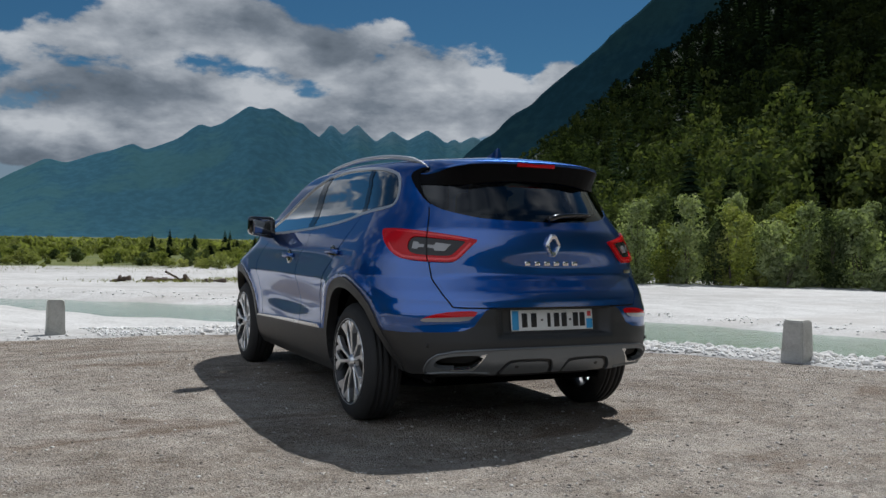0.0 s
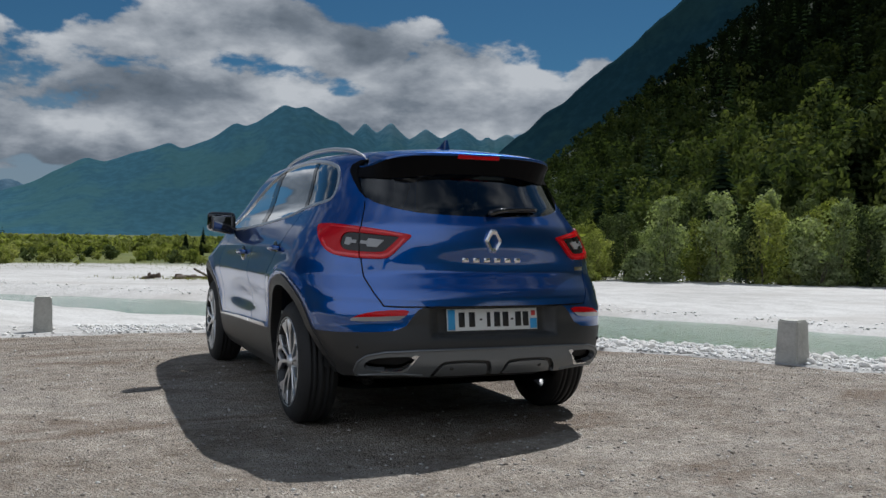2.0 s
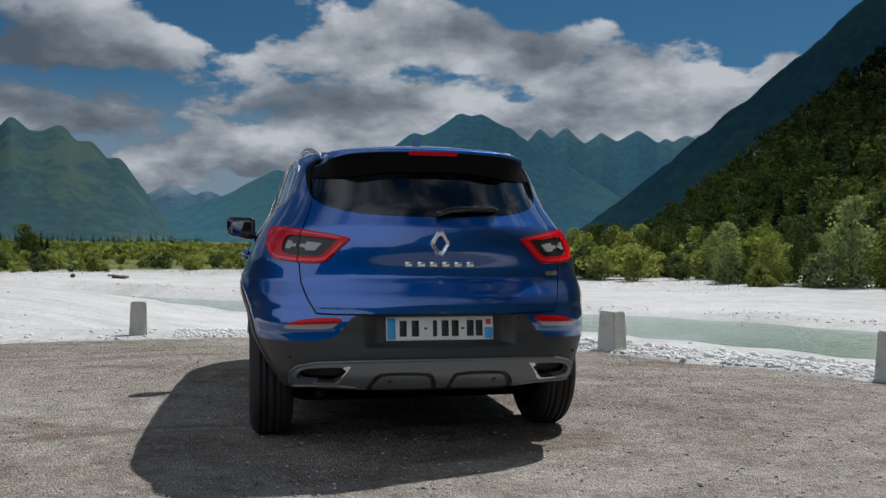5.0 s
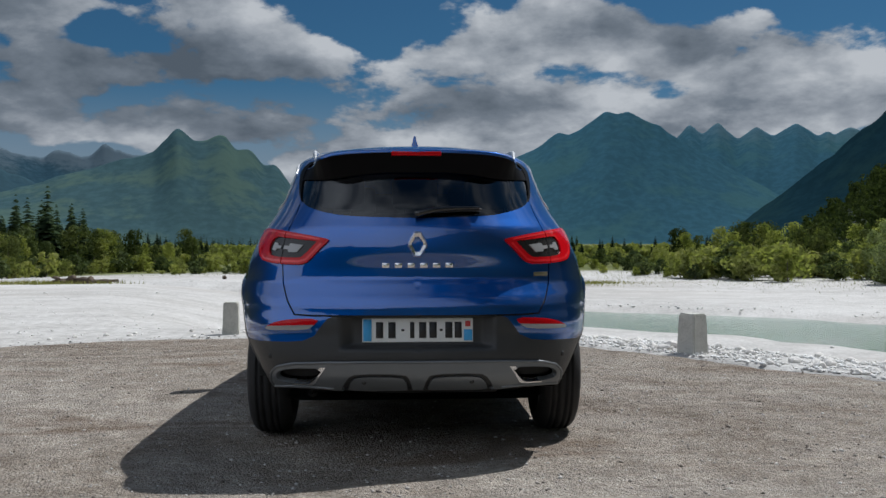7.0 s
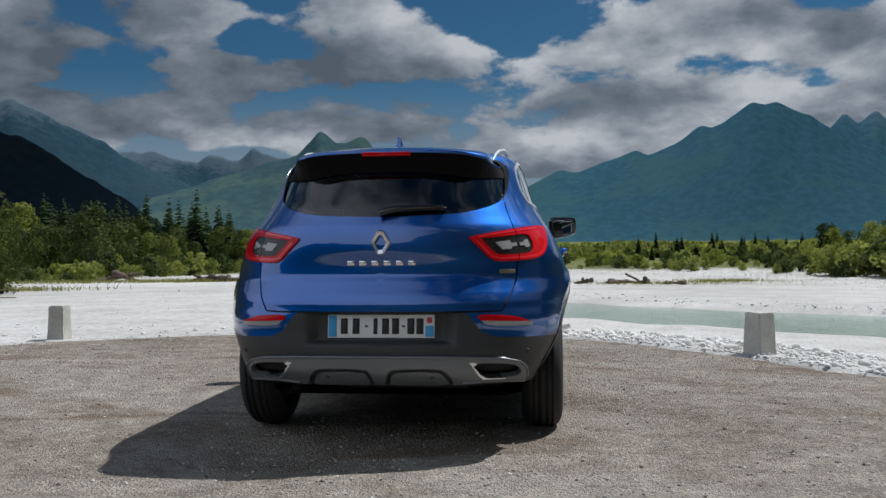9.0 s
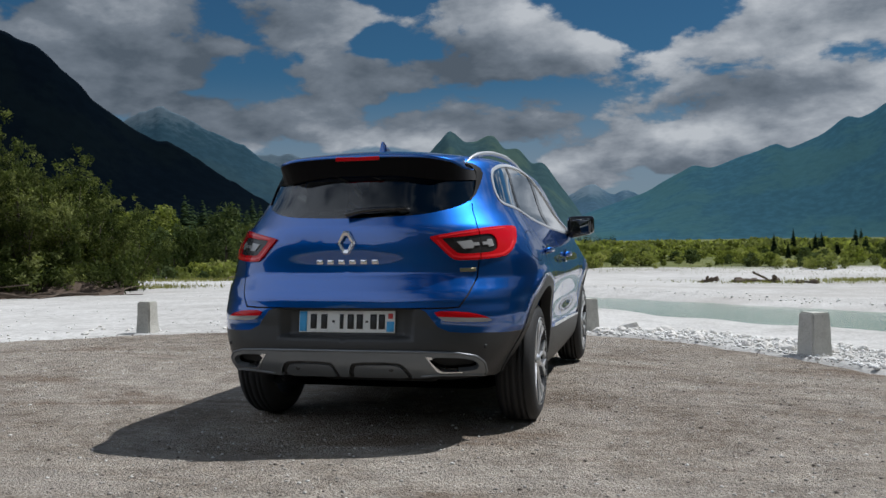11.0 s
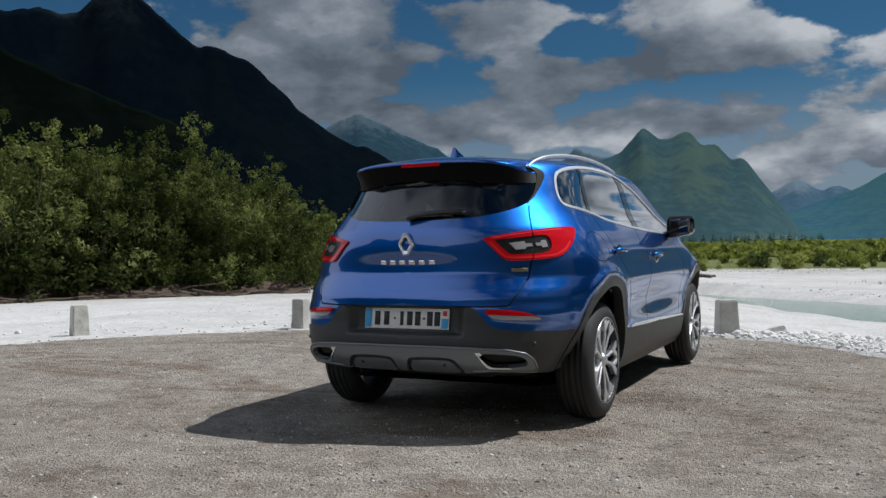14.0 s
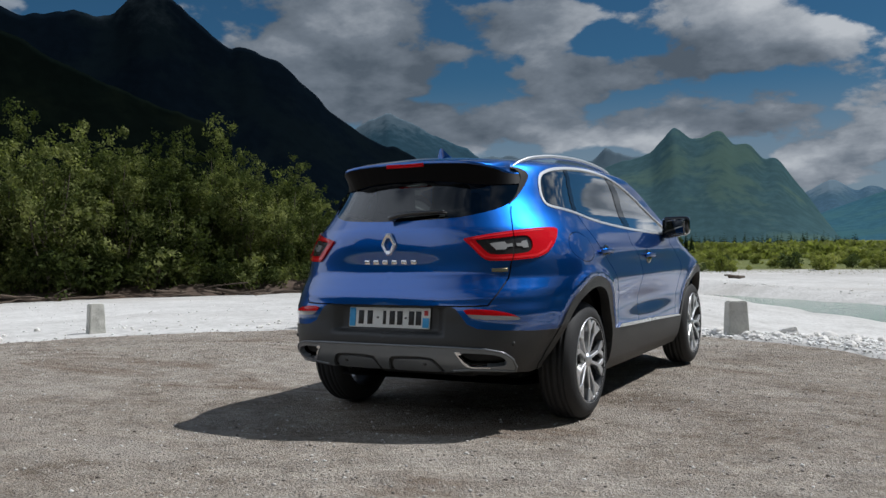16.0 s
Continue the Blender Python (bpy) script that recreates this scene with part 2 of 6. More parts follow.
def gravel_paint(g):
    pos = place(g)
    wide = g.noise(pos, 0.06, 5.0, 0.6)
    mid = g.noise(pos, 0.7, 6.0, 0.65)
    peb = g.voronoi(pos, 7.0)
    fine = g.voronoi(pos, 26.0)
    tone = g.math("ADD", g.math("MULTIPLY", peb.outputs["Distance"], -0.25), g.math("ADD", g.math("MULTIPLY", wide, 0.55), g.math("MULTIPLY", mid, 0.5)))
    base = g.ramp(tone, (0.25, (0.380, 0.368, 0.350)), (0.42, (0.515, 0.503, 0.484)), (0.62, (0.640, 0.627, 0.607)))
    base = g.mix(g.math("MULTIPLY", g.step(g.noise(g.vmath("MULTIPLY", pos, (0.35, 1.0, 1.0)), 0.16, 6.0, 0.6), 0.48, 0.66), 0.60), base, (0.385, 0.360, 0.332))
    meadow = g.step(g.math("ADD", g.vmath("LENGTH", g.vmath("MULTIPLY", pos, (1, 1, 0))), g.math("MULTIPLY", g.noise(pos, 0.03, 5.0), 40.0)), 118.0, 128.0)
    green = g.ramp(g.noise(pos, 0.12, 7.0, 0.7), (0.3, (0.075, 0.095, 0.030)), (0.55, (0.14, 0.155, 0.05)), (0.75, (0.23, 0.22, 0.10)))
    base = g.mix(meadow, base, green)
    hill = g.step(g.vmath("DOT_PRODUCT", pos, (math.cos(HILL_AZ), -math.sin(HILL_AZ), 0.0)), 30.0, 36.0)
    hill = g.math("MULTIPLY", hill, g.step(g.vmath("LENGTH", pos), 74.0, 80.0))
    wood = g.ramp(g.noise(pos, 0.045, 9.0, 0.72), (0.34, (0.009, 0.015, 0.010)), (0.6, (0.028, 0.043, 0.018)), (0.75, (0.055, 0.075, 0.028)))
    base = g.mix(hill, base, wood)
    high = g.math("ADD", g.math("MULTIPLY", peb.outputs["Distance"], -1.0), g.math("ADD", g.math("MULTIPLY", fine.outputs["Distance"], -0.4), mid))
    return bsdf(g, base=base, rough=0.95, spec=0.2, normal=bump_of(g, high, 0.45, 0.035))


def stone_paint(g):
    pos = place(g)
    rnd = g.add("ShaderNodeNewGeometry").outputs["Random Per Island"]
    n = g.noise(pos, 14.0, 6.0, 0.65)
    base = g.ramp(rnd, (0.0, (0.55, 0.54, 0.52)), (0.3, (0.72, 0.71, 0.69)), (0.8, (0.82, 0.81, 0.79)), (1.0, (0.66, 0.63, 0.59)))
    base = g.mix(g.math("MULTIPLY", g.step(n, 0.5, 0.75), 0.3), base, (0.42, 0.41, 0.39))
    return bsdf(g, base=base, rough=0.9, spec=0.25, normal=bump_of(g, n, 0.5, 0.02))


def concrete_paint(g):
    pos = place(g)
    n, big = g.noise(pos, 45.0, 6.0, 0.65), g.noise(pos, 5.0, 5.0, 0.6)
    rnd = g.add("ShaderNodeObjectInfo").outputs["Random"]
    base = g.ramp(g.math("ADD", g.math("MULTIPLY", n, 0.4), g.math("MULTIPLY", big, 0.6)), (0.3, (0.34, 0.33, 0.295)), (0.5, (0.53, 0.52, 0.475)), (0.7, (0.64, 0.625, 0.58)))
    base = g.vmath("SCALE", base, scale=g.math("ADD", 0.9, g.math("MULTIPLY", rnd, 0.2)))
    return bsdf(g, base=base, rough=0.92, spec=0.2, normal=bump_of(g, g.math("ADD", n, g.math("MULTIPLY", big, 2.0)), 0.6, 0.01))


def water_paint(g):
    pos = place(g)
    rip = g.noise(g.vmath("MULTIPLY", pos, (1.0, 1.6, 1.0)), 1.6, 6.0, 0.6, 0.5)
    flow = g.noise(pos, 0.08, 4.0)
    base = g.ramp(flow, (0.35, (0.19, 0.26, 0.18)), (0.6, (0.27, 0.35, 0.28)))
    shoal = g.step(g.noise(g.vmath("MULTIPLY", pos, (0.5, 1.2, 1.0)), 0.35, 5.0, 0.6), 0.52, 0.66)
    base = g.mix(g.math("MULTIPLY", shoal, 0.55), base, (0.36, 0.38, 0.33))
    foam = g.step(g.noise(g.vmath("MULTIPLY", pos, (0.5, 1.5, 1.0)), 0.9, 7.0, 0.7), 0.66, 0.74)
    base = g.mix(g.math("MULTIPLY", foam, 0.6), base, (0.72, 0.76, 0.76))
    return bsdf(g, base=base, rough=0.08, spec=0.5, ior=1.33, normal=bump_of(g, rip, 0.5, 0.10))


def leaf_paint(dark, mid, light, through_share=0.35, own_share=0.5, clump=0.35):
    def paint(g):
        geo = g.add("ShaderNodeNewGeometry")
        rnd = geo.outputs["Random Per Island"]
        own = g.add("ShaderNodeObjectInfo").outputs["Random"]
        # tone by clump: natural variety, and painted contrast of lit tips and shaded gaps
        big = g.ramp(g.noise(geo.outputs["Position"], clump, 3.0), (0.3, 0.0), (0.7, 1.0))
        f = g.math("ADD", g.math("MULTIPLY", rnd, own_share), g.math("ADD", g.math("MULTIPLY", own, 0.22), g.math("MULTIPLY", big, 0.75 - own_share)))
        col = g.ramp(f, (0.15, dark), (0.5, mid), (0.9, light))
        d = bsdf(g, base=col, rough=0.85, spec=0.0)
        tr = g.add("ShaderNodeBsdfTranslucent", Color=g.vmath("MULTIPLY", col, (1.15, 1.25, 0.55)))
        m = g.add("ShaderNodeMixShader")
        m.inputs[0].default_value = through_share
        g.join(d, m.inputs[1]), g.join(tr.outputs[0], m.inputs[2])
        return m.outputs[0]
    return paint


def mountain_paint(rock_from, forest, meadow, rock, meadow_share):
    def paint(g):
        pos = place(g)
        z = g.add("ShaderNodeSeparateXYZ", Vector=pos).outputs["Z"]
        clump, wide = g.noise(pos, 0.035, 8.0, 0.68), g.noise(pos, 0.0035, 6.0, 0.6)
        base = g.mix(g.step(clump, 0.38, 0.66), forest, tuple(c * 1.28 for c in forest))
        base = g.mix(g.math("MULTIPLY", g.step(g.math("ADD", wide, g.math("MULTIPLY", clump, 0.25)), 0.60, 0.72), meadow_share), base, meadow)
        steep = g.add("ShaderNodeSeparateXYZ", Vector=g.add("ShaderNodeNewGeometry").outputs["Normal"]).outputs["Z"]
        high = g.math("ADD", z, g.math("MULTIPLY", g.math("SUBTRACT", wide, 0.5), rock_from * 0.9))
        high = g.math("ADD", high, g.math("MULTIPLY", g.math("SUBTRACT", clump, 0.5), rock_from * 0.5))
        base = g.mix(g.math("MULTIPLY", g.step(high, rock_from, rock_from * 1.35), 0.8), base, rock)
        return g.add("ShaderNodeBsdfDiffuse", Color=base, Roughness=1.0, Normal=bump_of(g, clump, 0.12, 8.0)).outputs[0]
    return paint


LOT = material("lot_gravel", lot_paint)
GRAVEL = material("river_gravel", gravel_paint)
STONE = material("limestone", stone_paint)
CONCRETE = material("weathered_concrete", concrete_paint)
WATER = material("river_water", water_paint)
WILLOW = material("willow_leaves", leaf_paint((0.016, 0.024, 0.010), (0.066, 0.084, 0.030), (0.32, 0.34, 0.135), 0.35, 0.20, 0.8))
SHORE_WILLOW = material("grey_willow_leaves", leaf_paint((0.10, 0.13, 0.065), (0.25, 0.29, 0.15), (0.46, 0.49, 0.28), 0.4, 0.35, 0.6))
BRIGHT_WILLOW = material("yellow_green_willow_leaves", leaf_paint((0.10, 0.125, 0.035), (0.24, 0.265, 0.08), (0.43, 0.43, 0.16), 0.4, 0.35, 0.6))
DEEP_WILLOW = material("deep_green_alder_leaves", leaf_paint((0.032, 0.049, 0.024), (0.089, 0.115, 0.051), (0.176, 0.203, 0.095), 0.3))
SHRUB = material("shrub_leaves", leaf_paint((0.115, 0.135, 0.045), (0.25, 0.27, 0.10), (0.42, 0.41, 0.18), 0.45, 0.3, 0.25))
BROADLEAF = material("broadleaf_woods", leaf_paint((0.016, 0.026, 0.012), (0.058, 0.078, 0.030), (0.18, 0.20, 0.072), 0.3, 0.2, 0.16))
# darker leaf colours with cloud shade painted in, for the upper slope
HALF_SHADE_WOODS = material("half_shade_painted_woods", leaf_paint((0.009, 0.015, 0.008), (0.027, 0.038, 0.015), (0.078, 0.090, 0.032), 0.2, 0.2, 0.07))
SHADE_WOODS = material("shade_painted_high_woods", leaf_paint((0.004, 0.007, 0.005), (0.010, 0.016, 0.008), (0.028, 0.036, 0.014), 0.12, 0.15, 0.05))
CONIFER = material("conifer_needles", leaf_paint((0.014, 0.026, 0.016), (0.030, 0.048, 0.025), (0.055, 0.078, 0.036), 0.15))
GRASS = material("bank_grass", leaf_paint((0.12, 0.13, 0.04), (0.20, 0.205, 0.078), (0.30, 0.28, 0.13)))
BARK = simple("bark", (0.11, 0.09, 0.07), 0.9, grain=0.6, scale=30)
DRIFTWOOD = simple("driftwood", (0.105, 0.078, 0.058), 0.9, grain=0.6, scale=18, spread=0.3)
SOIL = simple("bank_soil", (0.085, 0.058, 0.042), 0.95, grain=0.8, scale=9, spread=0.4)
# the blue of distant haze is painted into these base colours
FAR_BLUE = material("haze_blue_slopes", mountain_paint(420, (0.062, 0.152, 0.200), (0.095, 0.205, 0.205), (0.14, 0.23, 0.27), 0.55))
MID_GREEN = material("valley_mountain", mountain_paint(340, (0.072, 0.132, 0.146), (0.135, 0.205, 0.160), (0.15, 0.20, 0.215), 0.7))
# cloud shade is painted into these near-black forest tones
DARK_MOUNTAIN = material("shade_painted_mountain", mountain_paint(560, (0.0038, 0.0072, 0.0118), (0.0085, 0.0145, 0.0160), (0.032, 0.042, 0.050), 0.4))
SPUR_WOOD = material("shade_painted_spur", mountain_paint(4000, (0.0030, 0.0052, 0.0044), (0.0085, 0.0120, 0.0072), (0.02, 0.02, 0.02), 0.5))
# haze painted into the colours here too, palest on the farthest range
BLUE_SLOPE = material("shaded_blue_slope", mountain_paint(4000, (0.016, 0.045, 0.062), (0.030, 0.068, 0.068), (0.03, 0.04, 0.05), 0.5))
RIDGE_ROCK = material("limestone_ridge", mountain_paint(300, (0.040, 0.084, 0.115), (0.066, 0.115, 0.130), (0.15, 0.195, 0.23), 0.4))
PALE_RANGE = material("hazed_range", mountain_paint(200, (0.090, 0.160, 0.220), (0.10, 0.18, 0.21), (0.24, 0.31, 0.36), 0.3))
HILL_FOREST = material("hill_forest", mountain_paint(4000, (0.013, 0.024, 0.013), (0.045, 0.065, 0.026), (0.1, 0.1, 0.1), 0.5))

# ---- mesh helpers ----
def raw_mesh(name, verts, faces, mat, smooth=True):
    me = bpy.data.meshes.new(name)
    me.from_pydata(np.asarray(verts, float).tolist(), [], [list(map(int, f)) for f in faces])
    me.materials.append(mat)
    if smooth:
        me.polygons.foreach_set("use_smooth", [True] * len(me.polygons))
    me.update()
    return me


def quads_mesh(name, verts, mat, per=4, smooth=False):
    """A mesh of loose polygons with `per` corners each, straight from an array."""
    verts = np.asarray(verts, np.float32).reshape(-1, 3)
    n = len(verts) // per
    me = bpy.data.meshes.new(name)
    me.vertices.add(len(verts))
    me.vertices.foreach_set("co", verts.ravel())
    me.loops.add(len(verts))
    me.loops.foreach_set("vertex_index", np.arange(len(verts), dtype=np.int32))
    me.polygons.add(n)
    me.polygons.foreach_set("loop_start", np.arange(0, len(verts), per, dtype=np.int32))
    me.polygons.foreach_set("loop_total", np.full(n, per, np.int32))
    me.materials.append(mat)
    me.update(calc_edges=True)
    return me


def grid_faces(nu, nv, wrap=False):
    f = []
    for j in range(nv - 1):
        for i in range(nu if wrap else nu - 1):
            k = (i + 1) % nu
            f.append((j * nu + i, j * nu + k, (j + 1) * nu + k, (j + 1) * nu + i))
    return f


def part(name, bm, mat, parent, label=""):
    """One mesh object under a thing or a part, from a bmesh or from mesh data."""
    if isinstance(bm, bmesh.types.BMesh):
        me = bpy.data.meshes.new(name)
        bm.to_mesh(me)
        bm.free()
    else:
        me = bm
    if mat is not None:
        me.materials.clear()
        me.materials.append(mat)
    ob = new(name, me)
    ob.parent = parent
    return tagged(ob, label) if label else ob


def smooth_noise(p, scale, seed=0, octaves=4):
    """Layered noise for arrays of places, between about -1 and 1."""
    p = np.asarray(p, float) * scale
    total, amp = np.zeros(len(p)), 0.5
    for o in range(octaves):
        q = p * 2**o + seed * 17.3 + o * 5.1
        i = np.floor(q).astype(np.int64)
        f = q - i
        f = f * f * (3 - 2 * f)
        dims = p.shape[1]
        acc = np.zeros(len(p))
        for corner in range(2**dims):
            h = np.full(len(p), seed * 7919 + o * 104729 + 12345, np.uint64)
            w = np.ones(len(p))
            for k in range(dims):
                b = (corner >> k) & 1
                h = (h ^ (i[:, k] + b + 1000003).astype(np.uint64)) * np.uint64(0x9E3779B97F4A7C15)
                h ^= h >> np.uint64(29)
                w = w * (f[:, k] if b else 1 - f[:, k])
            h *= np.uint64(0xBF58476D1CE4E5B9)
            acc += w * ((h >> np.uint64(40)).astype(float) / 2**23 - 1)
        total += amp * acc
        amp *= 0.5
    return total


def sstep(q, lo, hi):
    s = np.clip((np.asarray(q, float) - lo) / (hi - lo), 0, 1)
    return s * s * (3 - 2 * s)


# ---- the lie of the land ----
LOT_CENTRE = np.array([-1.5, -2.0])
RIVER = np.array([(36, -60), (29, -10), (24.4, 17.0), (20.8, 25.2), (16, 32.6), (5.2, 39.6), (-4.2, 47.2), (-14, 55), (-45, 70), (-120, 88)], float)
WATER_Z = -2.62


def lot_edge(theta):
    """How far the gravelled lot reaches from its centre, by the angle from +x in degrees."""
    return 6.85 + 1.08 * sstep(theta, 40, 74) - .65 * sstep(theta, 100, 150) + 22 * sstep(np.abs(((theta - 265 + 180) % 360) - 180), 110, 60)


def river_distance(xy):
    best = np.full(len(xy), 1e9)
    for a, b in zip(RIVER[:-1], RIVER[1:]):
        t = np.clip(((xy - a) @ (b - a)) / ((b - a) @ (b - a)), 0, 1)
        best = np.minimum(best, np.linalg.norm(xy - a - t[:, None] * (b - a), axis=1))
    return best


def beyond_edge(xy):
    d = xy - LOT_CENTRE
    theta = np.degrees(np.arctan2(d[:, 1], d[:, 0])) % 360
    return np.linalg.norm(d, axis=1) - lot_edge(theta), theta


def land(xy):
    """Height of the ground."""
    xy = np.asarray(xy, float)
    d, theta = beyond_edge(xy)
    r = np.linalg.norm(xy, axis=1)
    out = np.maximum(d, 0)
    left = -.10 - .026 * np.minimum(out, 95)
    right = -.10 - .05 * sstep(out, 0, 1.5) - 2.1 * sstep(out, .9, 9.5)
    w = sstep(theta, 78, 108) * sstep(theta, 300, 240)
    z = left * w + right * (1 - w)
    rd = river_distance(xy)
    low = sstep(out, 9, 24)
    bar = -2.36 + .10 * smooth_noise(xy, .05, 3) + .10 * np.maximum(smooth_noise(xy, .014, 9), -.4)
    z = z * (1 - low * (1 - w)) + np.maximum(bar, -2.5) * low * (1 - w)
    z = z + (.05 * smooth_noise(xy, .22, 5) + .03 * smooth_noise(xy, .9, 6)) * sstep(out, .5, 5) * sstep(900, 0, r * 3)
    z = np.where(d < 0, -.07, z)
    channel = sstep(rd, 6.0, 2.8)
    z = z * (1 - channel) + (WATER_Z - .5) * channel
    hill = HILL_RISE * np.maximum((xy[:, 0] * math.cos(HILL_AZ) - xy[:, 1] * math.sin(HILL_AZ)) - HILL_FOOT, 0)
    far = sstep(r, 62, 110)
    return z + hill * far


def ground_sheet():
    rings = np.concatenate([np.linspace(0, 5, 4), np.linspace(5.4, 16, 46), 16 * (4600 / 16) ** (np.linspace(0, 1, 92)[1:] ** 1.15)])
    n = 300
    a = np.radians(np.concatenate([np.linspace(-12, 192, 252), np.linspace(192, 348, n - 250)[1:-1]]))
    n = len(a)
    xy = np.stack([LOT_CENTRE[0] + np.outer(rings, np.cos(a)), LOT_CENTRE[1] + np.outer(rings, np.sin(a))], -1).reshape(-1, 2)
    z = land(xy)
    r = np.linalg.norm(xy, axis=1)
    z = np.where(r > 700, np.minimum(z, 900), z) - .35 * sstep(beyond_edge(xy)[0], .05, -.40)
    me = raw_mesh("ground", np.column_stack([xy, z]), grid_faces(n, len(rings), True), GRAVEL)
    return tagged(new("ground", me), "white limestone river gravel running out to green meadows", "ground", kind="structure")


def lot_sheet():
    rings, n = np.concatenate([np.linspace(0, .93, 60), np.linspace(.94, 1, 10)]), 420
    a = np.linspace(0, 2 * np.pi, n, endpoint=False)
    edge = lot_edge(np.degrees(a) % 360) + .16 * smooth_noise(np.column_stack([np.cos(a), np.sin(a)]), 9, 2) + .10 * smooth_noise(np.column_stack([np.cos(a), np.sin(a)]), 40, 4)
    xy = np.stack([LOT_CENTRE[0] + np.outer(rings, edge * np.cos(a)), LOT_CENTRE[1] + np.outer(rings, edge * np.sin(a))], -1).reshape(-1, 2)
    k = np.repeat(rings, n)
    d, _ = beyond_edge(xy)
    z = -.10 * sstep(d, -3.2, -.4) - .06 * sstep(k, .985, 1) + (.010 * smooth_noise(xy, .8, 7) + .006 * smooth_noise(xy, 3.5, 8)) * sstep(np.abs(d), 0, 3)
    me = raw_mesh("parking_lot", np.column_stack([xy, z]), grid_faces(n, len(rings), True), LOT)
    return tagged(new("parking_lot", me), "worn grey-brown gravel lot with scuffed bare patches", "gravel lot", kind="structure")


ground = ground_sheet()
parking_lot = lot_sheet()
water = tagged(new("water", raw_mesh("water", [(-160, -80, WATER_Z), (80, -80, WATER_Z), (80, 120, WATER_Z), (-160, 120, WATER_Z)], [(0, 1, 2, 3)], WATER)),
               "shallow pale green-blue mountain river", "river", kind="structure")


# ---- mountains ----
def mountain(name, label, mat, az, peaks, base_r, crest_r, rough, seed, gullies=1.0, cols=230, rows=40, soft=.7):
    """A mountain wall over the azimuths az (degrees from +y to the right); peaks: (azimuth, elevation, fall to its left, fall to its right per degree)."""
    a = np.linspace(az[0], az[1], cols)
    crest = np.zeros(cols)
    for pa, el, fl, fr in peaks:
        crest = np.maximum(crest, el - np.where(a < pa, (pa - a) * fl, (a - pa) * fr))
    kernel = np.exp(-np.linspace(-2, 2, 2 * int(cols * soft / (az[1] - az[0])) + 1) ** 2)
    crest = np.convolve(np.pad(crest, len(kernel) // 2, mode="edge"), kernel / kernel.sum(), mode="valid")
    jag = crest_r * np.tan(np.radians(rough * smooth_noise(np.column_stack([a, a * 0]), .9, seed, 5))) * sstep(a, az[0], az[0] + 1) * sstep(a, az[1], az[1] - 1)
    crest = np.maximum(crest, 0.05) * sstep(a, az[0], az[0] + .6) * sstep(a, az[1], az[1] - .6)
    t = np.concatenate([np.linspace(0, 1, rows), [1.05, 1.25]])
    top = crest_r * np.tan(np.radians(crest))
    tt, aa = np.meshgrid(t, a, indexing="ij")
    r = base_r + (crest_r - base_r) * tt
    x, y = r * np.sin(np.radians(aa)), r * np.cos(np.radians(aa)) - 4.9
    spot = np.column_stack([x.ravel(), y.ravel()])
    # ribs and gullies run down the slope
    mean_r = (base_r + crest_r) / 2
    warp = smooth_noise(spot, 1 / 500, seed + 8, 3)
    down = np.column_stack([np.radians(aa.ravel()) * mean_r + 60 * warp, r.ravel() * .07 + 10 * warp])
    ridge = 1 - 2 * np.abs(smooth_noise(down, 1 / 430, seed + 3, 4)).reshape(tt.shape)
    fine = (1 - 2 * np.abs(smooth_noise(down, 1 / 110, seed + 5, 3))).reshape(tt.shape)
    body = np.sin(np.clip(tt, 0, 1) * np.pi) ** .8
    z = top[None, :] * (np.clip(tt, 0, 1) ** 1.15 * (1 + gullies * body * (.20 * (ridge - .6) + .03 * (fine - .6))))
    z = z + jag[None, :] * np.clip(tt, 0, 1) ** 7
    z = z - np.where(tt > 1, (tt - 1) * top[None, :] * 1.6, 0) - 4
    me = raw_mesh(name, np.column_stack([x.ravel(), y.ravel(), z.ravel() + 1]), grid_faces(cols, len(t)), mat)
    return tagged(new(name, me), label, "mountain")


mountain("mountain", "distant mountain tinted blue-green as by haze, with a domed summit and long wooded shoulder", FAR_BLUE, (-6, 31),
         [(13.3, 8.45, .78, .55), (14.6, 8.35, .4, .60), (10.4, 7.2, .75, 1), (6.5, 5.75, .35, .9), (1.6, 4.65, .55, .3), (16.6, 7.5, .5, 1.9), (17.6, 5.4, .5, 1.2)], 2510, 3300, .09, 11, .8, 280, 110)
mountain("mountain", "serrated mountain range far up the valley, tinted blue as by haze", FAR_BLUE, (14, 34),
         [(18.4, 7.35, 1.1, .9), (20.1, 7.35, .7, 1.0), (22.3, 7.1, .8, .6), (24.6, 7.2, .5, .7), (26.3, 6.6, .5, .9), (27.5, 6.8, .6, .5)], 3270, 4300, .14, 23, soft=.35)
mountain("mountain", "green twin-peaked mountain with steep wooded flanks, paled as by haze", MID_GREEN, (-31, -1.2),
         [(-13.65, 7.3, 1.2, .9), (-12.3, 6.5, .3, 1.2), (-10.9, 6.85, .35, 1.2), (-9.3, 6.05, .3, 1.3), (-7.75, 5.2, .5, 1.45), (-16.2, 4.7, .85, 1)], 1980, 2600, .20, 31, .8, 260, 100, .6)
mountain("mountain", "rocky peak rising behind the valley woods, tinted blue as by haze", RIDGE_ROCK, (-38, -20),
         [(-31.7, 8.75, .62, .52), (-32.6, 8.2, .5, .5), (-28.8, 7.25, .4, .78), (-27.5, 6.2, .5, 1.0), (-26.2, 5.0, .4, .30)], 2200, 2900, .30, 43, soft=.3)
mountain("mountain", "jagged grey limestone ridge with pale scree, tinted blue as by haze", RIDGE_ROCK, (-31, -12),
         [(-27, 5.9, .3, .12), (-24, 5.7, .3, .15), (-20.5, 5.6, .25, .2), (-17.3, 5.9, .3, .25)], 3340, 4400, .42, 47)
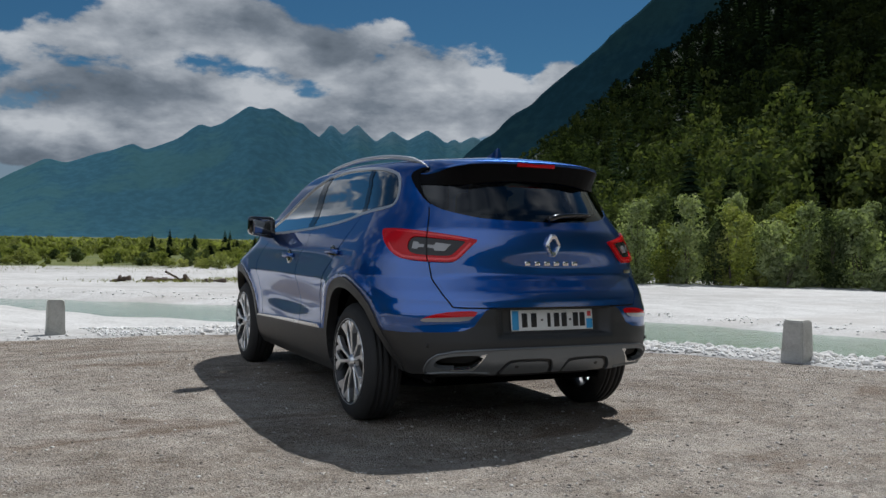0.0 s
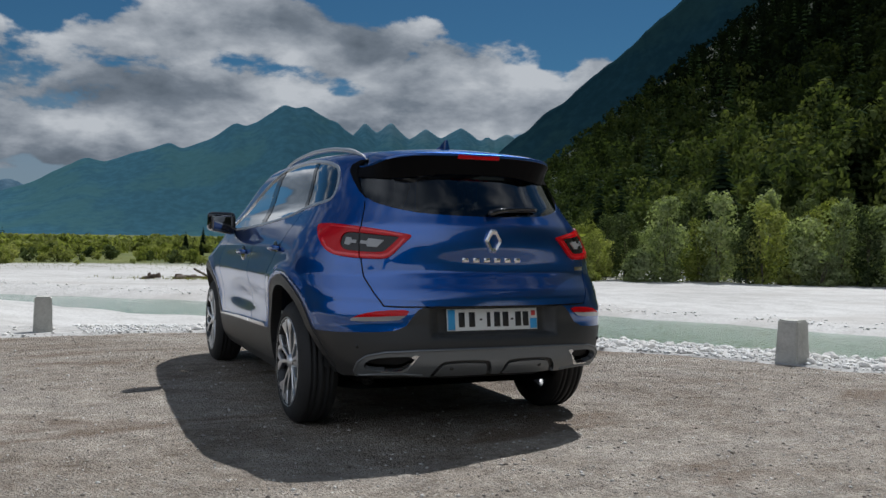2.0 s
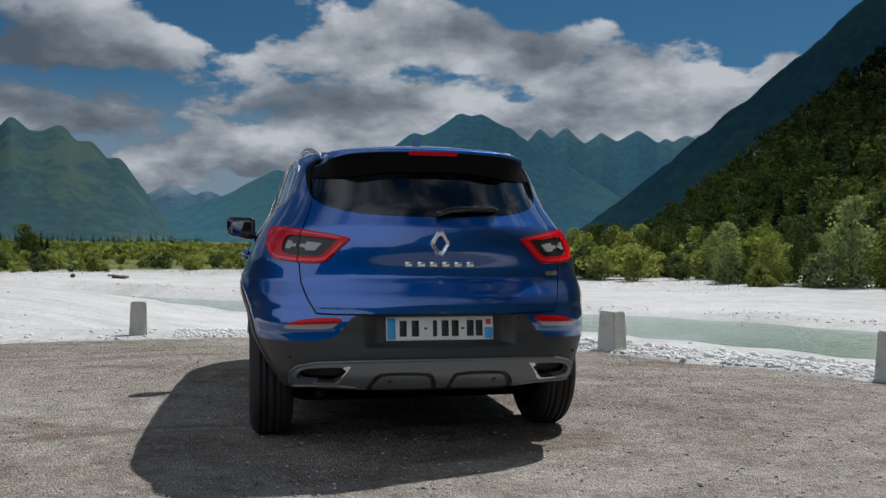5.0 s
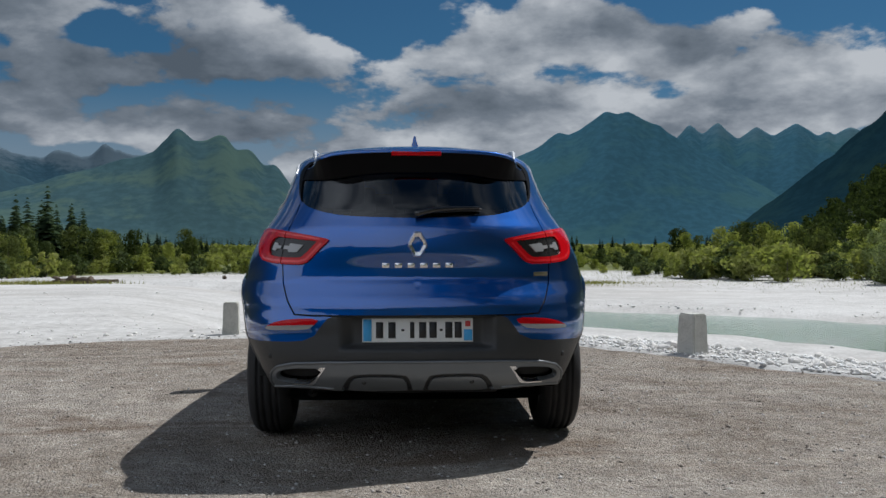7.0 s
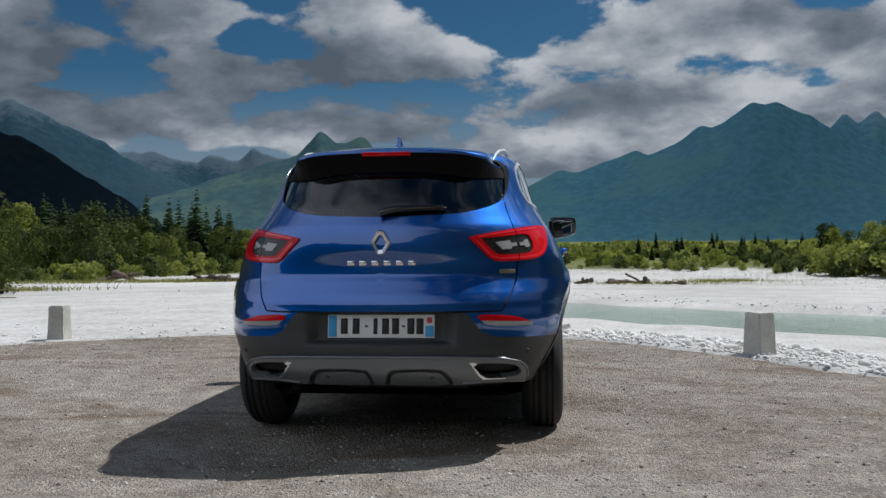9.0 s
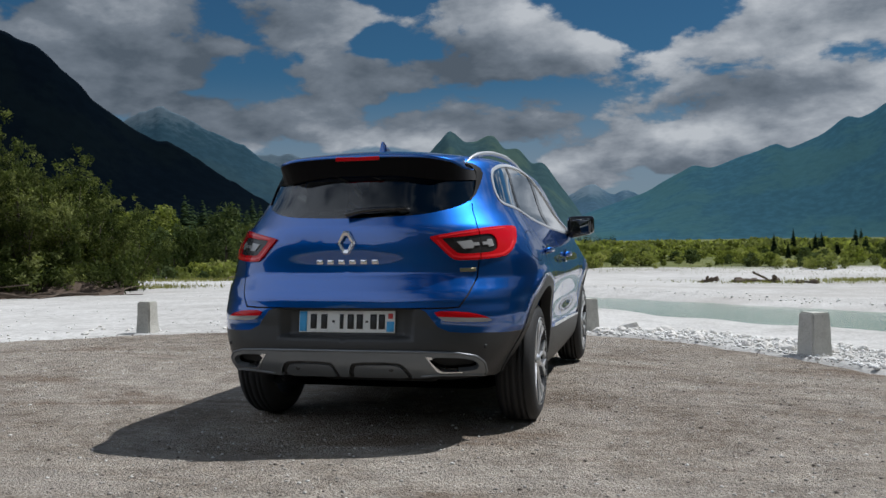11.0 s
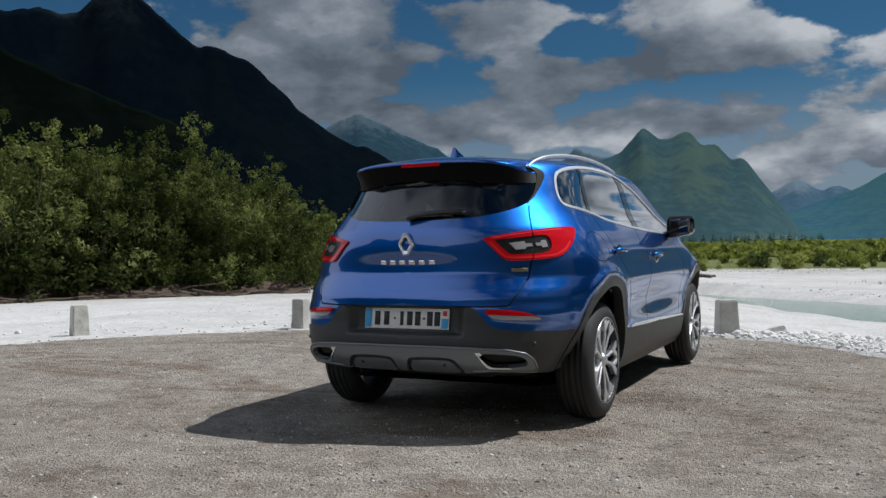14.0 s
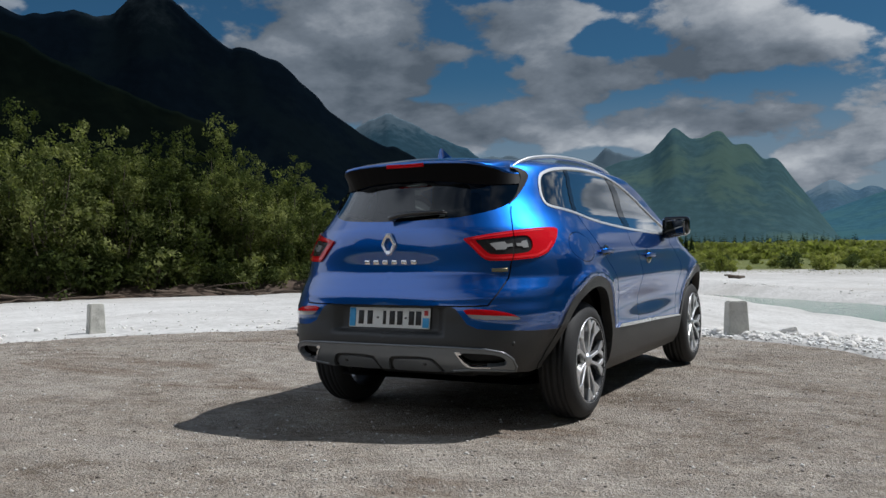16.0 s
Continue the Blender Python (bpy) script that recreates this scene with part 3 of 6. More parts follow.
mountain("mountain", "huge wooded mountain with a pointed top, coloured dark as under cloud", DARK_MOUNTAIN, (-84, -19.0),
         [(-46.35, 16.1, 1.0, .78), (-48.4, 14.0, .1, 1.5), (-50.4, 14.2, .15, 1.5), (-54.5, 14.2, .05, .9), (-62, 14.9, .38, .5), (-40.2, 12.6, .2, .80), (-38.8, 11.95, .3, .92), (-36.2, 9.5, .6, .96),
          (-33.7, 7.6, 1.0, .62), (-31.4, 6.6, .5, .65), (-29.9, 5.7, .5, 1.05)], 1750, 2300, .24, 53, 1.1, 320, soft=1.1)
mountain("mountain", "wooded spur in front of the great mountain, coloured dark green as under cloud", SPUR_WOOD, (-84, -41),
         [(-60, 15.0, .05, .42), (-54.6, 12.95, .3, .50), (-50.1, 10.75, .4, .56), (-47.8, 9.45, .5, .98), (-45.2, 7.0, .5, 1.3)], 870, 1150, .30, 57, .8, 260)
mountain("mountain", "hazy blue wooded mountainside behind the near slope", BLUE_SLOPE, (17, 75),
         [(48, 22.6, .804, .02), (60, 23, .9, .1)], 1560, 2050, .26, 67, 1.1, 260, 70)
mountain("mountain", "rocky peaks closing the far end of the valley, paled as by haze", PALE_RANGE, (-9, 3),
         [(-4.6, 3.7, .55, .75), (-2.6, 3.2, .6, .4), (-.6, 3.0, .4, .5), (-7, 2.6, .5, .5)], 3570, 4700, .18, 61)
mountain("hillside", "steep wooded valley side going up beyond the willows", HILL_FOREST, (60, 118),
         [(70, 17, .02, .02), (85, 19, .05, .05), (100, 17, .1, .1)], 160, 900, .4, 71, .5, 120, 40)
# out of view; added, with heights set by what the tailgate reflects
mountain("mountain", "unseen wooded mountains added behind the lot, kept low for reflections", MID_GREEN, (118, 204),
         [(130, 8, .1, .1), (160, 4, .1, .1), (190, 5.5, .12, .1)], 900, 2500, .4, 77, .8, 150, 30)
# out of view; added tall and dark so the tailgate reflects less sky
mountain("mountain", "unseen tall dark mountain added for the tailgate to reflect", DARK_MOUNTAIN, (186, 277),
         [(214, 17, .75, .25), (228, 18, .2, .35), (262, 6, .1, .1)], 700, 2300, .4, 79, .8, 150, 30)


# ---- bollards ----
def bollard(name, x, y, turn, size=.22, high=.40, lean=0):
    bm = bmesh.new()
    bmesh.ops.create_cube(bm, size=1)
    for v in bm.verts:
        k = 1.0 if v.co.z < 0 else .84
        v.co = Vector((v.co.x * size * k, v.co.y * size * k, (v.co.z + .5) * (high + .06)))
    bmesh.ops.bevel(bm, geom=bm.edges[:], offset=.014, segments=2, affect="EDGES")
    bmesh.ops.subdivide_edges(bm, edges=[e for e in bm.edges if e.calc_length() > .1], cuts=5, use_grid_fill=True)
    for v in bm.verts:
        v.co += Vector([noise.noise(v.co * 9 + Vector((x, y, k * 7))) * .006 for k in range(3)])
    me = bpy.data.meshes.new("bollard")
    bm.to_mesh(me)
    bm.free()
    me.materials.append(CONCRETE)
    z = float(land(np.array([[x, y]]))[0])
    ob = new(name, me)
    ob.matrix_world = pose(x, y, min(z, -.10) - .05, lean, 0, turn)
    return tagged(ob, "weathered square concrete bollard, slightly tapered, at the gravel lot's rim", "bollard", "bollards round the lot")


for bx, by, bt, bs in ((4.47, 1.62, 16, .245), (2.95, 4.08, 32, .24), (.60, 6.12, 28, .25), (-2.20, 6.42, 4, .21), (-4.99, 5.20, -4, .215), (-7.52, 3.60, -28, .225)):
    bollard("bollard", bx, by, bt, bs)
# ---- car body surface: plan contours stacked over height, one half, mirrored ----
Z0, ZTOP, U_REAR, U_SIDE, U_FRONT, V_CAP = 0.22, 1.50, 1.40, 2.35, 1.45, 0.55
V_TOP = ZTOP - Z0
U_ALL = U_REAR + U_SIDE + U_FRONT


def curve_of(*pairs):
    """A smooth curve through (z, value) pairs (monotone cubic)."""
    px, py = np.array([p[0] for p in pairs], float), np.array([p[1] for p in pairs], float)
    h, d = np.diff(px), np.diff(py) / np.diff(px)
    m = np.zeros(len(px))
    m[0], m[-1] = d[0], d[-1]
    for i in range(1, len(px) - 1):
        if d[i - 1] * d[i] > 0:
            w1, w2 = 2 * h[i] + h[i - 1], h[i] + 2 * h[i - 1]
            m[i] = (w1 + w2) / (w1 / d[i - 1] + w2 / d[i])

    def value(q):
        q = np.clip(np.asarray(q, float), px[0], px[-1])
        i = np.clip(np.searchsorted(px, q, side="right") - 1, 0, len(px) - 2)
        s, hh = (q - px[i]) / h[i], h[i]
        return ((2 * s**3 - 3 * s**2 + 1) * py[i] + (s**3 - 2 * s**2 + s) * hh * m[i]
                + (3 * s**2 - 2 * s**3) * py[i + 1] + (s**3 - s**2) * hh * m[i + 1])
    return value


half_width = curve_of((.22, .80), (.30, .850), (.45, .878), (.60, .893), (.70, .901), (.78, .905), (.92, .895), (1.02, .868), (1.08, .838),
                      (1.14, .800), (1.20, .762), (1.28, .728), (1.36, .700), (1.43, .672), (1.465, .650), (1.487, .618), (1.50, .58))
rear_y = curve_of((.22, -.55), (.28, -.70), (.34, -.80), (.38, -.845), (.43, -.868), (.50, -.870), (.56, -.862), (.62, -.852), (.70, -.850),
                  (.73, -.849), (.77, -.837), (.815, -.814), (.850, -.798), (.89, -.7965), (.93, -.794), (1.02, -.783), (1.10, -.768), (1.15, -.742), (1.20, -.715), (1.25, -.681), (1.30, -.643), (1.35, -.602), (1.40, -.557), (1.45, -.512), (1.50, -.470))
front_y = curve_of((.22, 3.30), (.40, 3.50), (.60, 3.53), (.75, 3.48), (.86, 3.36), (.94, 3.12), (1.01, 2.92), (1.07, 2.76), (1.16, 2.55), (1.30, 2.26), (1.42, 1.98), (1.50, 1.70))
rear_n = curve_of((.22, 2.8), (.50, 3.0), (.64, 3.0), (.72, 2.7), (.90, 2.4), (1.05, 2.3), (1.25, 2.3), (1.50, 2.7))
cap_h = curve_of((-.6, .025), (-.2, .040), (.6, .052), (1.3, .045))


def bump(q, centre, width):
    return np.exp(-((q - centre) / width) ** 2)


def hull(u, v):
    """Places on the right half of the body for (u, v); u runs from the tail's middle round to the nose, v up the side and then over the roof."""
    u, v = np.broadcast_arrays(np.asarray(u, float), np.asarray(v, float))
    z = Z0 + np.minimum(v, V_TOP)
    k = 1 - np.clip((v - V_TOP) / V_CAP, 0, 1)
    w, yr, yf, nr = half_width(z), rear_y(z), front_y(z), rear_n(z)
    ar, af, nf = .76 + 0 * z, curve_of((.22, .9), (1.0, .85), (1.10, .50), (1.50, .42))(z), 2.6
    a = np.clip(u / U_REAR, 0, 1) * np.pi / 2
    s, c = np.sin(a), np.cos(a)
    q = (s**nr + c**nr) ** (-1 / nr)
    xr, yrr = w * s * q, yr + ar * (1 - c * q)
    b = (1 - np.clip((u - U_REAR - U_SIDE) / U_FRONT, 0, 1)) * np.pi / 2
    s, c = np.sin(b), np.cos(b)
    q = (s**nf + c**nf) ** (-1 / nf)
    xf, yff = w * s * q, yf - af * (1 - c * q)
    f = np.clip((u - U_REAR) / U_SIDE, 0, 1)
    ys = (yr + ar) * (1 - f) + (yf - af) * f
    x = np.where(u < U_REAR, xr, np.where(u > U_REAR + U_SIDE, xf, w))
    y = np.where(u < U_REAR, yrr, np.where(u > U_REAR + U_SIDE, yff, ys))
    x = x * (1 - .016 * ((y - 1.1) / 1.5) ** 2 * np.clip(np.abs(y - 1.1), 0, 1))
    ramp = lambda q, lo, hi: np.clip((q - lo) / (hi - lo), 0, 1)
    side = np.clip((u - .75) / .5, 0, 1) * np.clip((U_ALL - .9 - u) / .5, 0, 1)
    x = x + side * (.029 * bump(y, 0, .42) * bump(z, .79, .14) + .026 * bump(y, 2.65, .42) * bump(z, .79, .14)
                    - .030 * bump(y, 1.30, .72) * bump(z, .625, .085) + .010 * bump(y, 1.2, .9) * bump(z, .97, .05) + .010 * bump(y, 1.3, .85) * bump(z, .80, .05))
    x = x - .080 * ramp(z, .58, .36) * ramp(y, -.12, -.42) * ramp(u, .7, 1.0)  # tucked in behind the rear wheels
    x = x - .050 * ramp(z, .62, .40) * ramp(y, 2.80, 3.06)
    # flared lips round the wheel arches
    for wy in (0, 2.646):
        x = x + side * .013 * bump(np.hypot(y - wy, z - .35), .505, .024) * ramp(z, .45, .58)
    y = y + .062 * (1 - ramp(u, .30, .37)) * ramp(z, .535, .56) * (1 - ramp(z, .688, .698))  # number plate's recess
    # dished band over the hatch's lip
    y = y + .015 * (1 - ramp(u, .40, .68)) * sstep(z, 1.03, .90) * sstep(z, .846, .880)
    yc = np.clip(.45 + .72 * (y - .45), -.40, 1.4)
    x, y = x * k, yc * (1 - k) + y * k
    z = z + (1 - k**2) * cap_h(y) + .034 * bump(y, .75, .80) * np.clip((z - 1.24) / .26, 0, 1)
    return np.stack([x, y, z], -1)


def hull_normal(u, v, e=2e-3):
    u, v = np.asarray(u, float), np.asarray(v, float)
    du = hull(np.clip(u + e, 0, U_ALL), v) - hull(np.clip(u - e, 0, U_ALL), v)
    dv = hull(u, np.clip(v + e, 0, V_TOP + V_CAP - .004)) - hull(u, np.clip(v - e, 0, V_TOP + V_CAP - .004))
    n = np.cross(du, dv)
    n[np.asarray(u) < 1e-6, 0] = 0
    return n / np.maximum(np.linalg.norm(n, axis=-1, keepdims=True), 1e-9)

# ---- car materials ----
def paint_coat(g):
    pos = g.add("ShaderNodeTexCoord").outputs["Object"]
    flake = g.voronoi(pos, 900.0).outputs["Color"]
    dust = g.noise(pos, 3.0, 6.0, 0.6)
    base = g.mix(g.math("MULTIPLY", g.ramp(flake, (0.2, 0.0), (1.0, 1.0)), 0.25), (0.0045, 0.080, 0.350), (0.014, 0.165, 0.64))
    return bsdf(g, base=base, metal=1.0, rough=g.math("ADD", 0.34, g.math("MULTIPLY", dust, 0.06)), coat=1.0, coat_ior=1.85, coat_rough=g.math("MULTIPLY", dust, 0.012))


def glass_paint(tint, gloss=0.02, mirror=1.3):
    def paint(g):
        clear = g.add("ShaderNodeBsdfTransparent", Color=(*tint, 1))
        shine = g.add("ShaderNodeBsdfGlossy", Color=(1, 1, 1, 1), Roughness=gloss)
        f = g.add("ShaderNodeFresnel", IOR=1.52)
        m = g.add("ShaderNodeMixShader")
        g.join(g.math("MULTIPLY", f.outputs[0], mirror, clamp=True), m.inputs[0]), g.join(clear.outputs[0], m.inputs[1]), g.join(shine.outputs[0], m.inputs[2])
        return m.outputs[0]
    return paint


CAR_BLUE = material("blue_metallic_paint", paint_coat)
PLASTIC = simple("black_grained_plastic", (0.034, 0.034, 0.034), 0.45, grain=0.25, scale=300)
GLOSS_BLACK = simple("gloss_black", (0.006, 0.006, 0.007), 0.08, scale=20, coat=0.6)
LIP_BLACK = simple("spoiler_black", (0.004, 0.004, 0.005), 0.5, scale=20, spec=0.08)
SATIN_GREY = simple("satin_grey_trim", (0.190, 0.202, 0.215), 0.36, metal=0.55, scale=160)
CHROME = simple("brushed_chrome", (0.84, 0.85, 0.87), 0.26, metal=1.0, scale=40)
SATIN_CHROME = simple("satin_chrome", (0.62, 0.63, 0.64), 0.38, metal=0.65, scale=40)
ALLOY = simple("machined_alloy", (0.74, 0.75, 0.77), 0.30, metal=0.85, scale=80)
DARK_ALLOY = simple("dark_alloy", (0.030, 0.031, 0.034), 0.4, metal=0.4, scale=80)
RUBBER = simple("tyre_rubber", (0.020, 0.020, 0.021), 0.72, grain=0.4, scale=220)
STEEL = simple("brake_steel", (0.35, 0.34, 0.33), 0.35, metal=1.0, scale=60)
UNDER = simple("underbody", (0.012, 0.012, 0.012), 0.8, scale=30)
CLOTH = simple("seat_cloth", (0.030, 0.030, 0.033), 0.85, grain=0.4, scale=150)
RED_LENS = simple("red_lens", (0.56, 0.004, 0.009), 0.12, scale=25, coat=0.35, spec=0.12)
GUIDE_RED = simple("bright_red_light_guide", (0.80, 0.020, 0.028), 0.2, scale=25, coat=0.8)
CLEAR_LENS = simple("clear_lens", (0.32, 0.32, 0.32), 0.12, scale=120, coat=1.0)
LAMP_DARK = simple("lamp_bezel", (0.022, 0.020, 0.020), 0.25, scale=50, coat=0.25, spec=0.3)
PLATE_WHITE = simple("plate_white", (0.78, 0.79, 0.78), 0.35, scale=30)
PLATE_BLUE = simple("plate_blue", (0.06, 0.36, 0.72), 0.35, scale=30)
PLATE_INK = simple("plate_ink", (0.012, 0.012, 0.013), 0.4, scale=30)
PLATE_RED = simple("plate_red", (0.55, 0.05, 0.05), 0.4, scale=30)
PRIVACY = material("privacy_glass", glass_paint((0.20, 0.22, 0.22), 0.01, 1.6))
SIDE_PRIVACY = material("side_privacy_glass", glass_paint((0.14, 0.16, 0.16), 0.02, 3.0))
WINDSCREEN = material("windscreen_glass", glass_paint((0.62, 0.67, 0.65)))
CLEAR_GLASS = material("door_glass", glass_paint((0.40, 0.44, 0.43), 0.02, 3.0))
MIRROR = simple("mirror_glass", (0.30, 0.32, 0.34), 0.02, metal=1.0, scale=10, spread=0.02)
BRASS = simple("badge_plate", (0.20, 0.19, 0.12), 0.3, metal=0.6, scale=60)


# ---- car body cut into its panels ----
def u_at(y, z):
    """The u at which the side of the body passes y at height z."""
    lo, hi = 0.0, U_ALL - .2
    for _ in range(40):
        m = (lo + hi) / 2
        if hull(m, z - Z0)[1] < y:
            lo = m
        else:
            hi = m
    return lo


def on_side(*yz):
    return [(u_at(y, z), z) for y, z in yz]


def dense(points, closed=True, step=.016):
    """The outline with extra points along it."""
    out = []
    pts = list(points) + ([points[0]] if closed else [])
    for (a0, a1), (b0, b1) in zip(pts[:-1], pts[1:]):
        n = max(1, int(math.hypot(b0 - a0, b1 - a1) / step))
        out += [(a0 + (b0 - a0) * i / n, a1 + (b1 - a1) * i / n) for i in range(n)]
    return out if closed else out + [pts[-1]]


def rounded(points, cuts=2):
    """Corner cutting, for soft outlines."""
    for _ in range(cuts):
        out = []
        for (a0, a1), (b0, b1) in zip(points, points[1:] + points[:1]):
            out += [(a0 * .75 + b0 * .25, a1 * .75 + b1 * .25), (a0 * .25 + b0 * .75, a1 * .25 + b1 * .75)]
        points = out
    return points


def strip_of(points, width):
    """A narrow band along an open line."""
    p = np.array(dense(points, False, .02))
    d = np.gradient(p, axis=0)
    d /= np.linalg.norm(d, axis=1, keepdims=True) + 1e-9
    n = np.stack([-d[:, 1], d[:, 0]], 1) * width / 2
    return [tuple(q) for q in p + n] + [tuple(q) for q in (p - n)[::-1]]


def inside(poly, q):
    p = np.array(poly)
    a, b = p, np.roll(p, -1, 0)
    x, y = q[:, 0][:, None], q[:, 1][:, None]
    cross = ((a[:, 1] > y) != (b[:, 1] > y)) & (x < (b[:, 0] - a[:, 0]) * (y - a[:, 1]) / (b[:, 1] - a[:, 1] + 1e-12) + a[:, 0])
    return cross.sum(1) % 2 == 1


def inset(points, d):
    """The outline drawn inwards by d."""
    p = np.array(points)
    e = np.roll(p, -1, 0) - np.roll(p, 1, 0)
    e /= np.linalg.norm(e, axis=1, keepdims=True) + 1e-9
    n = np.stack([-e[:, 1], e[:, 0]], 1)
    area = np.sum(p[:, 0] * np.roll(p[:, 1], -1) - np.roll(p[:, 0], -1) * p[:, 1])
    return [tuple(q) for q in p + n * d * (1 if area > 0 else -1)]


def ring_yz(cy, cz, r, squash=1.0, steps=56):
    return [(cy + r * math.cos(a), cz + r * squash * math.sin(a)) for a in np.linspace(0, 2 * np.pi, steps, endpoint=False)]


def over(points):
    return [(y, max(z, Z0 + .001)) for y, z in points]


ARCH_Z, ARCH_R, TRIM_R = .350, .420, .470
glass_line = rounded([(-.3, 1.152), (.36, 1.160), (.58, 1.192), (.74, 1.232), (.805, 1.285), (.825, 1.37), (.820, 1.42), (.74, 1.462), (-.3, 1.488)], 2)
fin_line = [(.74, 1.25), (.768, 1.247), (.818, 1.285), (.862, 1.345), (.882, 1.385), (.886, 1.405), (.866, 1.430), (.80, 1.454), (.55, 1.472), (.45, 1.42)]
hatch_edge = [(.775, 1.232), (.755, 1.107), (.70, .93), (.675, .844), (.625, .76), (.578, .70), (.5, .697), (0, .697)]
hatch_area = [(-.3, 1.5), (.86, 1.5), (.86, 1.30)] + hatch_edge + [(-.3, .697)]
lamp_line = rounded([(.452, 1.052), (.475, 1.058), (.60, 1.076), (.78, 1.096), (.95, 1.107), (1.05, 1.108), (1.085, 1.103), (1.087, 1.094), (1.06, 1.062), (1.00, 1.012), (.93, .968), (.86, .945),
                     (.72, .934), (.60, .931), (.560, .936), (.530, .958), (.49, 1.008), (.455, 1.043)], 1)
lamp_bezel = rounded([(.515, 1.042), (.53, 1.046), (.66, 1.055), (.79, 1.066), (.838, 1.062), (.850, 1.030), (.838, .994), (.80, .972), (.70, .965), (.60, .964), (.575, .972), (.525, 1.028)], 1)
guide_low = strip_of([(.487, 1.034), (.525, .988), (.556, .955), (.60, .946), (.74, .949), (.86, .959), (.93, .985), (.99, 1.030)], .011)
guide_top = strip_of([(.50, 1.052), (.62, 1.068), (.80, 1.086), (.96, 1.096)], .007)
gap_lamp = strip_of([(.757, 1.13), (.732, 1.02), (.695, .90)], .007)
lamp_clear_in = [(.592, 1.026), (.680, 1.034), (.686, 1.021), (.722, 1.023), (.722, 1.007), (.686, 1.004), (.678, .992), (.622, .990)]
lamp_clear_out = [(.745, 1.024), (.775, 1.025), (.782, 1.036), (.815, 1.039), (.816, 1.002), (.784, .998), (.775, 1.009), (.745, 1.008)]
refl_line = rounded([(.452, .684), (.588, .678), (.68, .660), (.742, .634), (.738, .625), (.70, .623), (.51, .630), (.474, .652)], 1)
refl_red = [(.40, .70), (.80, .70), (.80, .630), (.70, .643), (.475, .655), (.40, .660)]
bumper_area = [(-.3, .696), (.385, .695), (.415, .684), (.475, .604), (.53, .580), (.60, .573), (.75, .567), (.86, .562), (1.20, .560), (1.40, .40), (1.40, .1), (-.3, .1)]
skid_line = [(-.3, .489), (.42, .486), (.58, .477), (.67, .457), (.725, .42), (.745, .38), (.72, .353), (.62, .362), (.50, .366), (.40, .356), (-.3, .362)]
notch_line = rounded([(.065, .432), (.29, .434), (.335, .415), (.375, .34), (.02, .34), (.04, .41)], 1)
notch_panel = rounded([(.085, .416), (.28, .418), (.315, .402), (.345, .34), (.045, .34), (.06, .40)], 1)
outlet_line = rounded([(.43, .458), (.60, .452), (.675, .430), (.69, .402), (.66, .387), (.535, .387), (.495, .393)], 1)
outlet_chrome = [(.424, .462), (.452, .461), (.516, .392), (.60, .386), (.60, .380), (.494, .383), (.478, .394)]
dlo = rounded([(2.16, 1.068), (1.6, 1.080), (1.15, 1.098), (.72, 1.123), (.36, 1.154), (.14, 1.194), (-.02, 1.211), (-.18, 1.226), (-.225, 1.25), (-.21, 1.33), (-.15, 1.42), (-.04, 1.452), (.12, 1.468),
               (.40, 1.476), (.75, 1.474), (1.05, 1.455), (1.35, 1.402), (1.66, 1.300), (1.96, 1.170)], 2)
dlo_line = on_side(*dlo)
dlo_inner = on_side(*inset(dlo, .015))
pillar_b = on_side((.95, 1.05), (.865, 1.05), (.90, 1.5), (1.00, 1.5))
pillar_c = on_side((.175, 1.10), (.105, 1.10), (.215, 1.5), (.285, 1.5))
corner_a = on_side((2.3, 1.0), (1.93, 1.0), (1.90, 1.30), (2.3, 1.30))
quarter_area = on_side((.14, 1.05), (.25, 1.5), (-.5, 1.5), (-.5, 1.05))
rear_glass_area = on_side((.14, 1.05), (.25, 1.5), (.93, 1.5), (.91, 1.05))
tail_cut = [(-.3, .1), (.93, .1), (.90, .318), (.80, .338), (.60, .348), (-.3, .352)]
low_cut = on_side((-.72, Z0 + .001), (-.64, .29), (-.52, .335), (-.36, .36), (0, .36), (0, Z0 + .001))
arch_rear, arch_front = on_side(*over(ring_yz(0, ARCH_Z, ARCH_R))), on_side(*over(ring_yz(2.646, ARCH_Z, ARCH_R)))
trim_rear, trim_front = on_side(*over(ring_yz(0, ARCH_Z, TRIM_R, 1.02))), on_side(*over(ring_yz(2.646, ARCH_Z, TRIM_R, 1.02)))
sill_area = on_side((.20, .492), (1.0, .476), (1.5, .461), (2.4, .434), (2.4, Z0 + .002), (.20, Z0 + .002))
strip_area = on_side((.50, .486), (.56, .506), (.80, .499), (1.4, .483), (2.12, .452), (2.16, .437), (2.0, .444), (1.4, .463), (.80, .477))
seam_b = strip_of(on_side((.915, 1.105), (.945, .95), (.985, .75), (1.0, .52), (.99, .31)), .007)
seam_rear_door = strip_of(on_side((.135, 1.19), (.155, 1.10), (.21, 1.0), (.30, .90), (.42, .80), (.505, .69), (.53, .58), (.53, .45)), .007)
seam_front_door = strip_of(on_side((2.02, 1.06), (2.07, .90), (2.06, .72), (2.02, .55), (2.02, .40)), .007)
seam_hatch = strip_of(hatch_edge, .008)
seam_flap = strip_of(on_side(*[(-.075 + .155 * math.cos(a), 1.0 + .085 * math.sin(a)) for a in np.linspace(0, 2 * np.pi, 30)]), .004)
door_rear_area = on_side((.135, 1.19), (.155, 1.10), (.21, 1.0), (.30, .90), (.42, .80), (.505, .69), (.53, .58), (.53, .3), (.99, .3), (1.0, .52), (.985, .75), (.945, .95), (.915, 1.105), (.93, 1.46), (.25, 1.46))
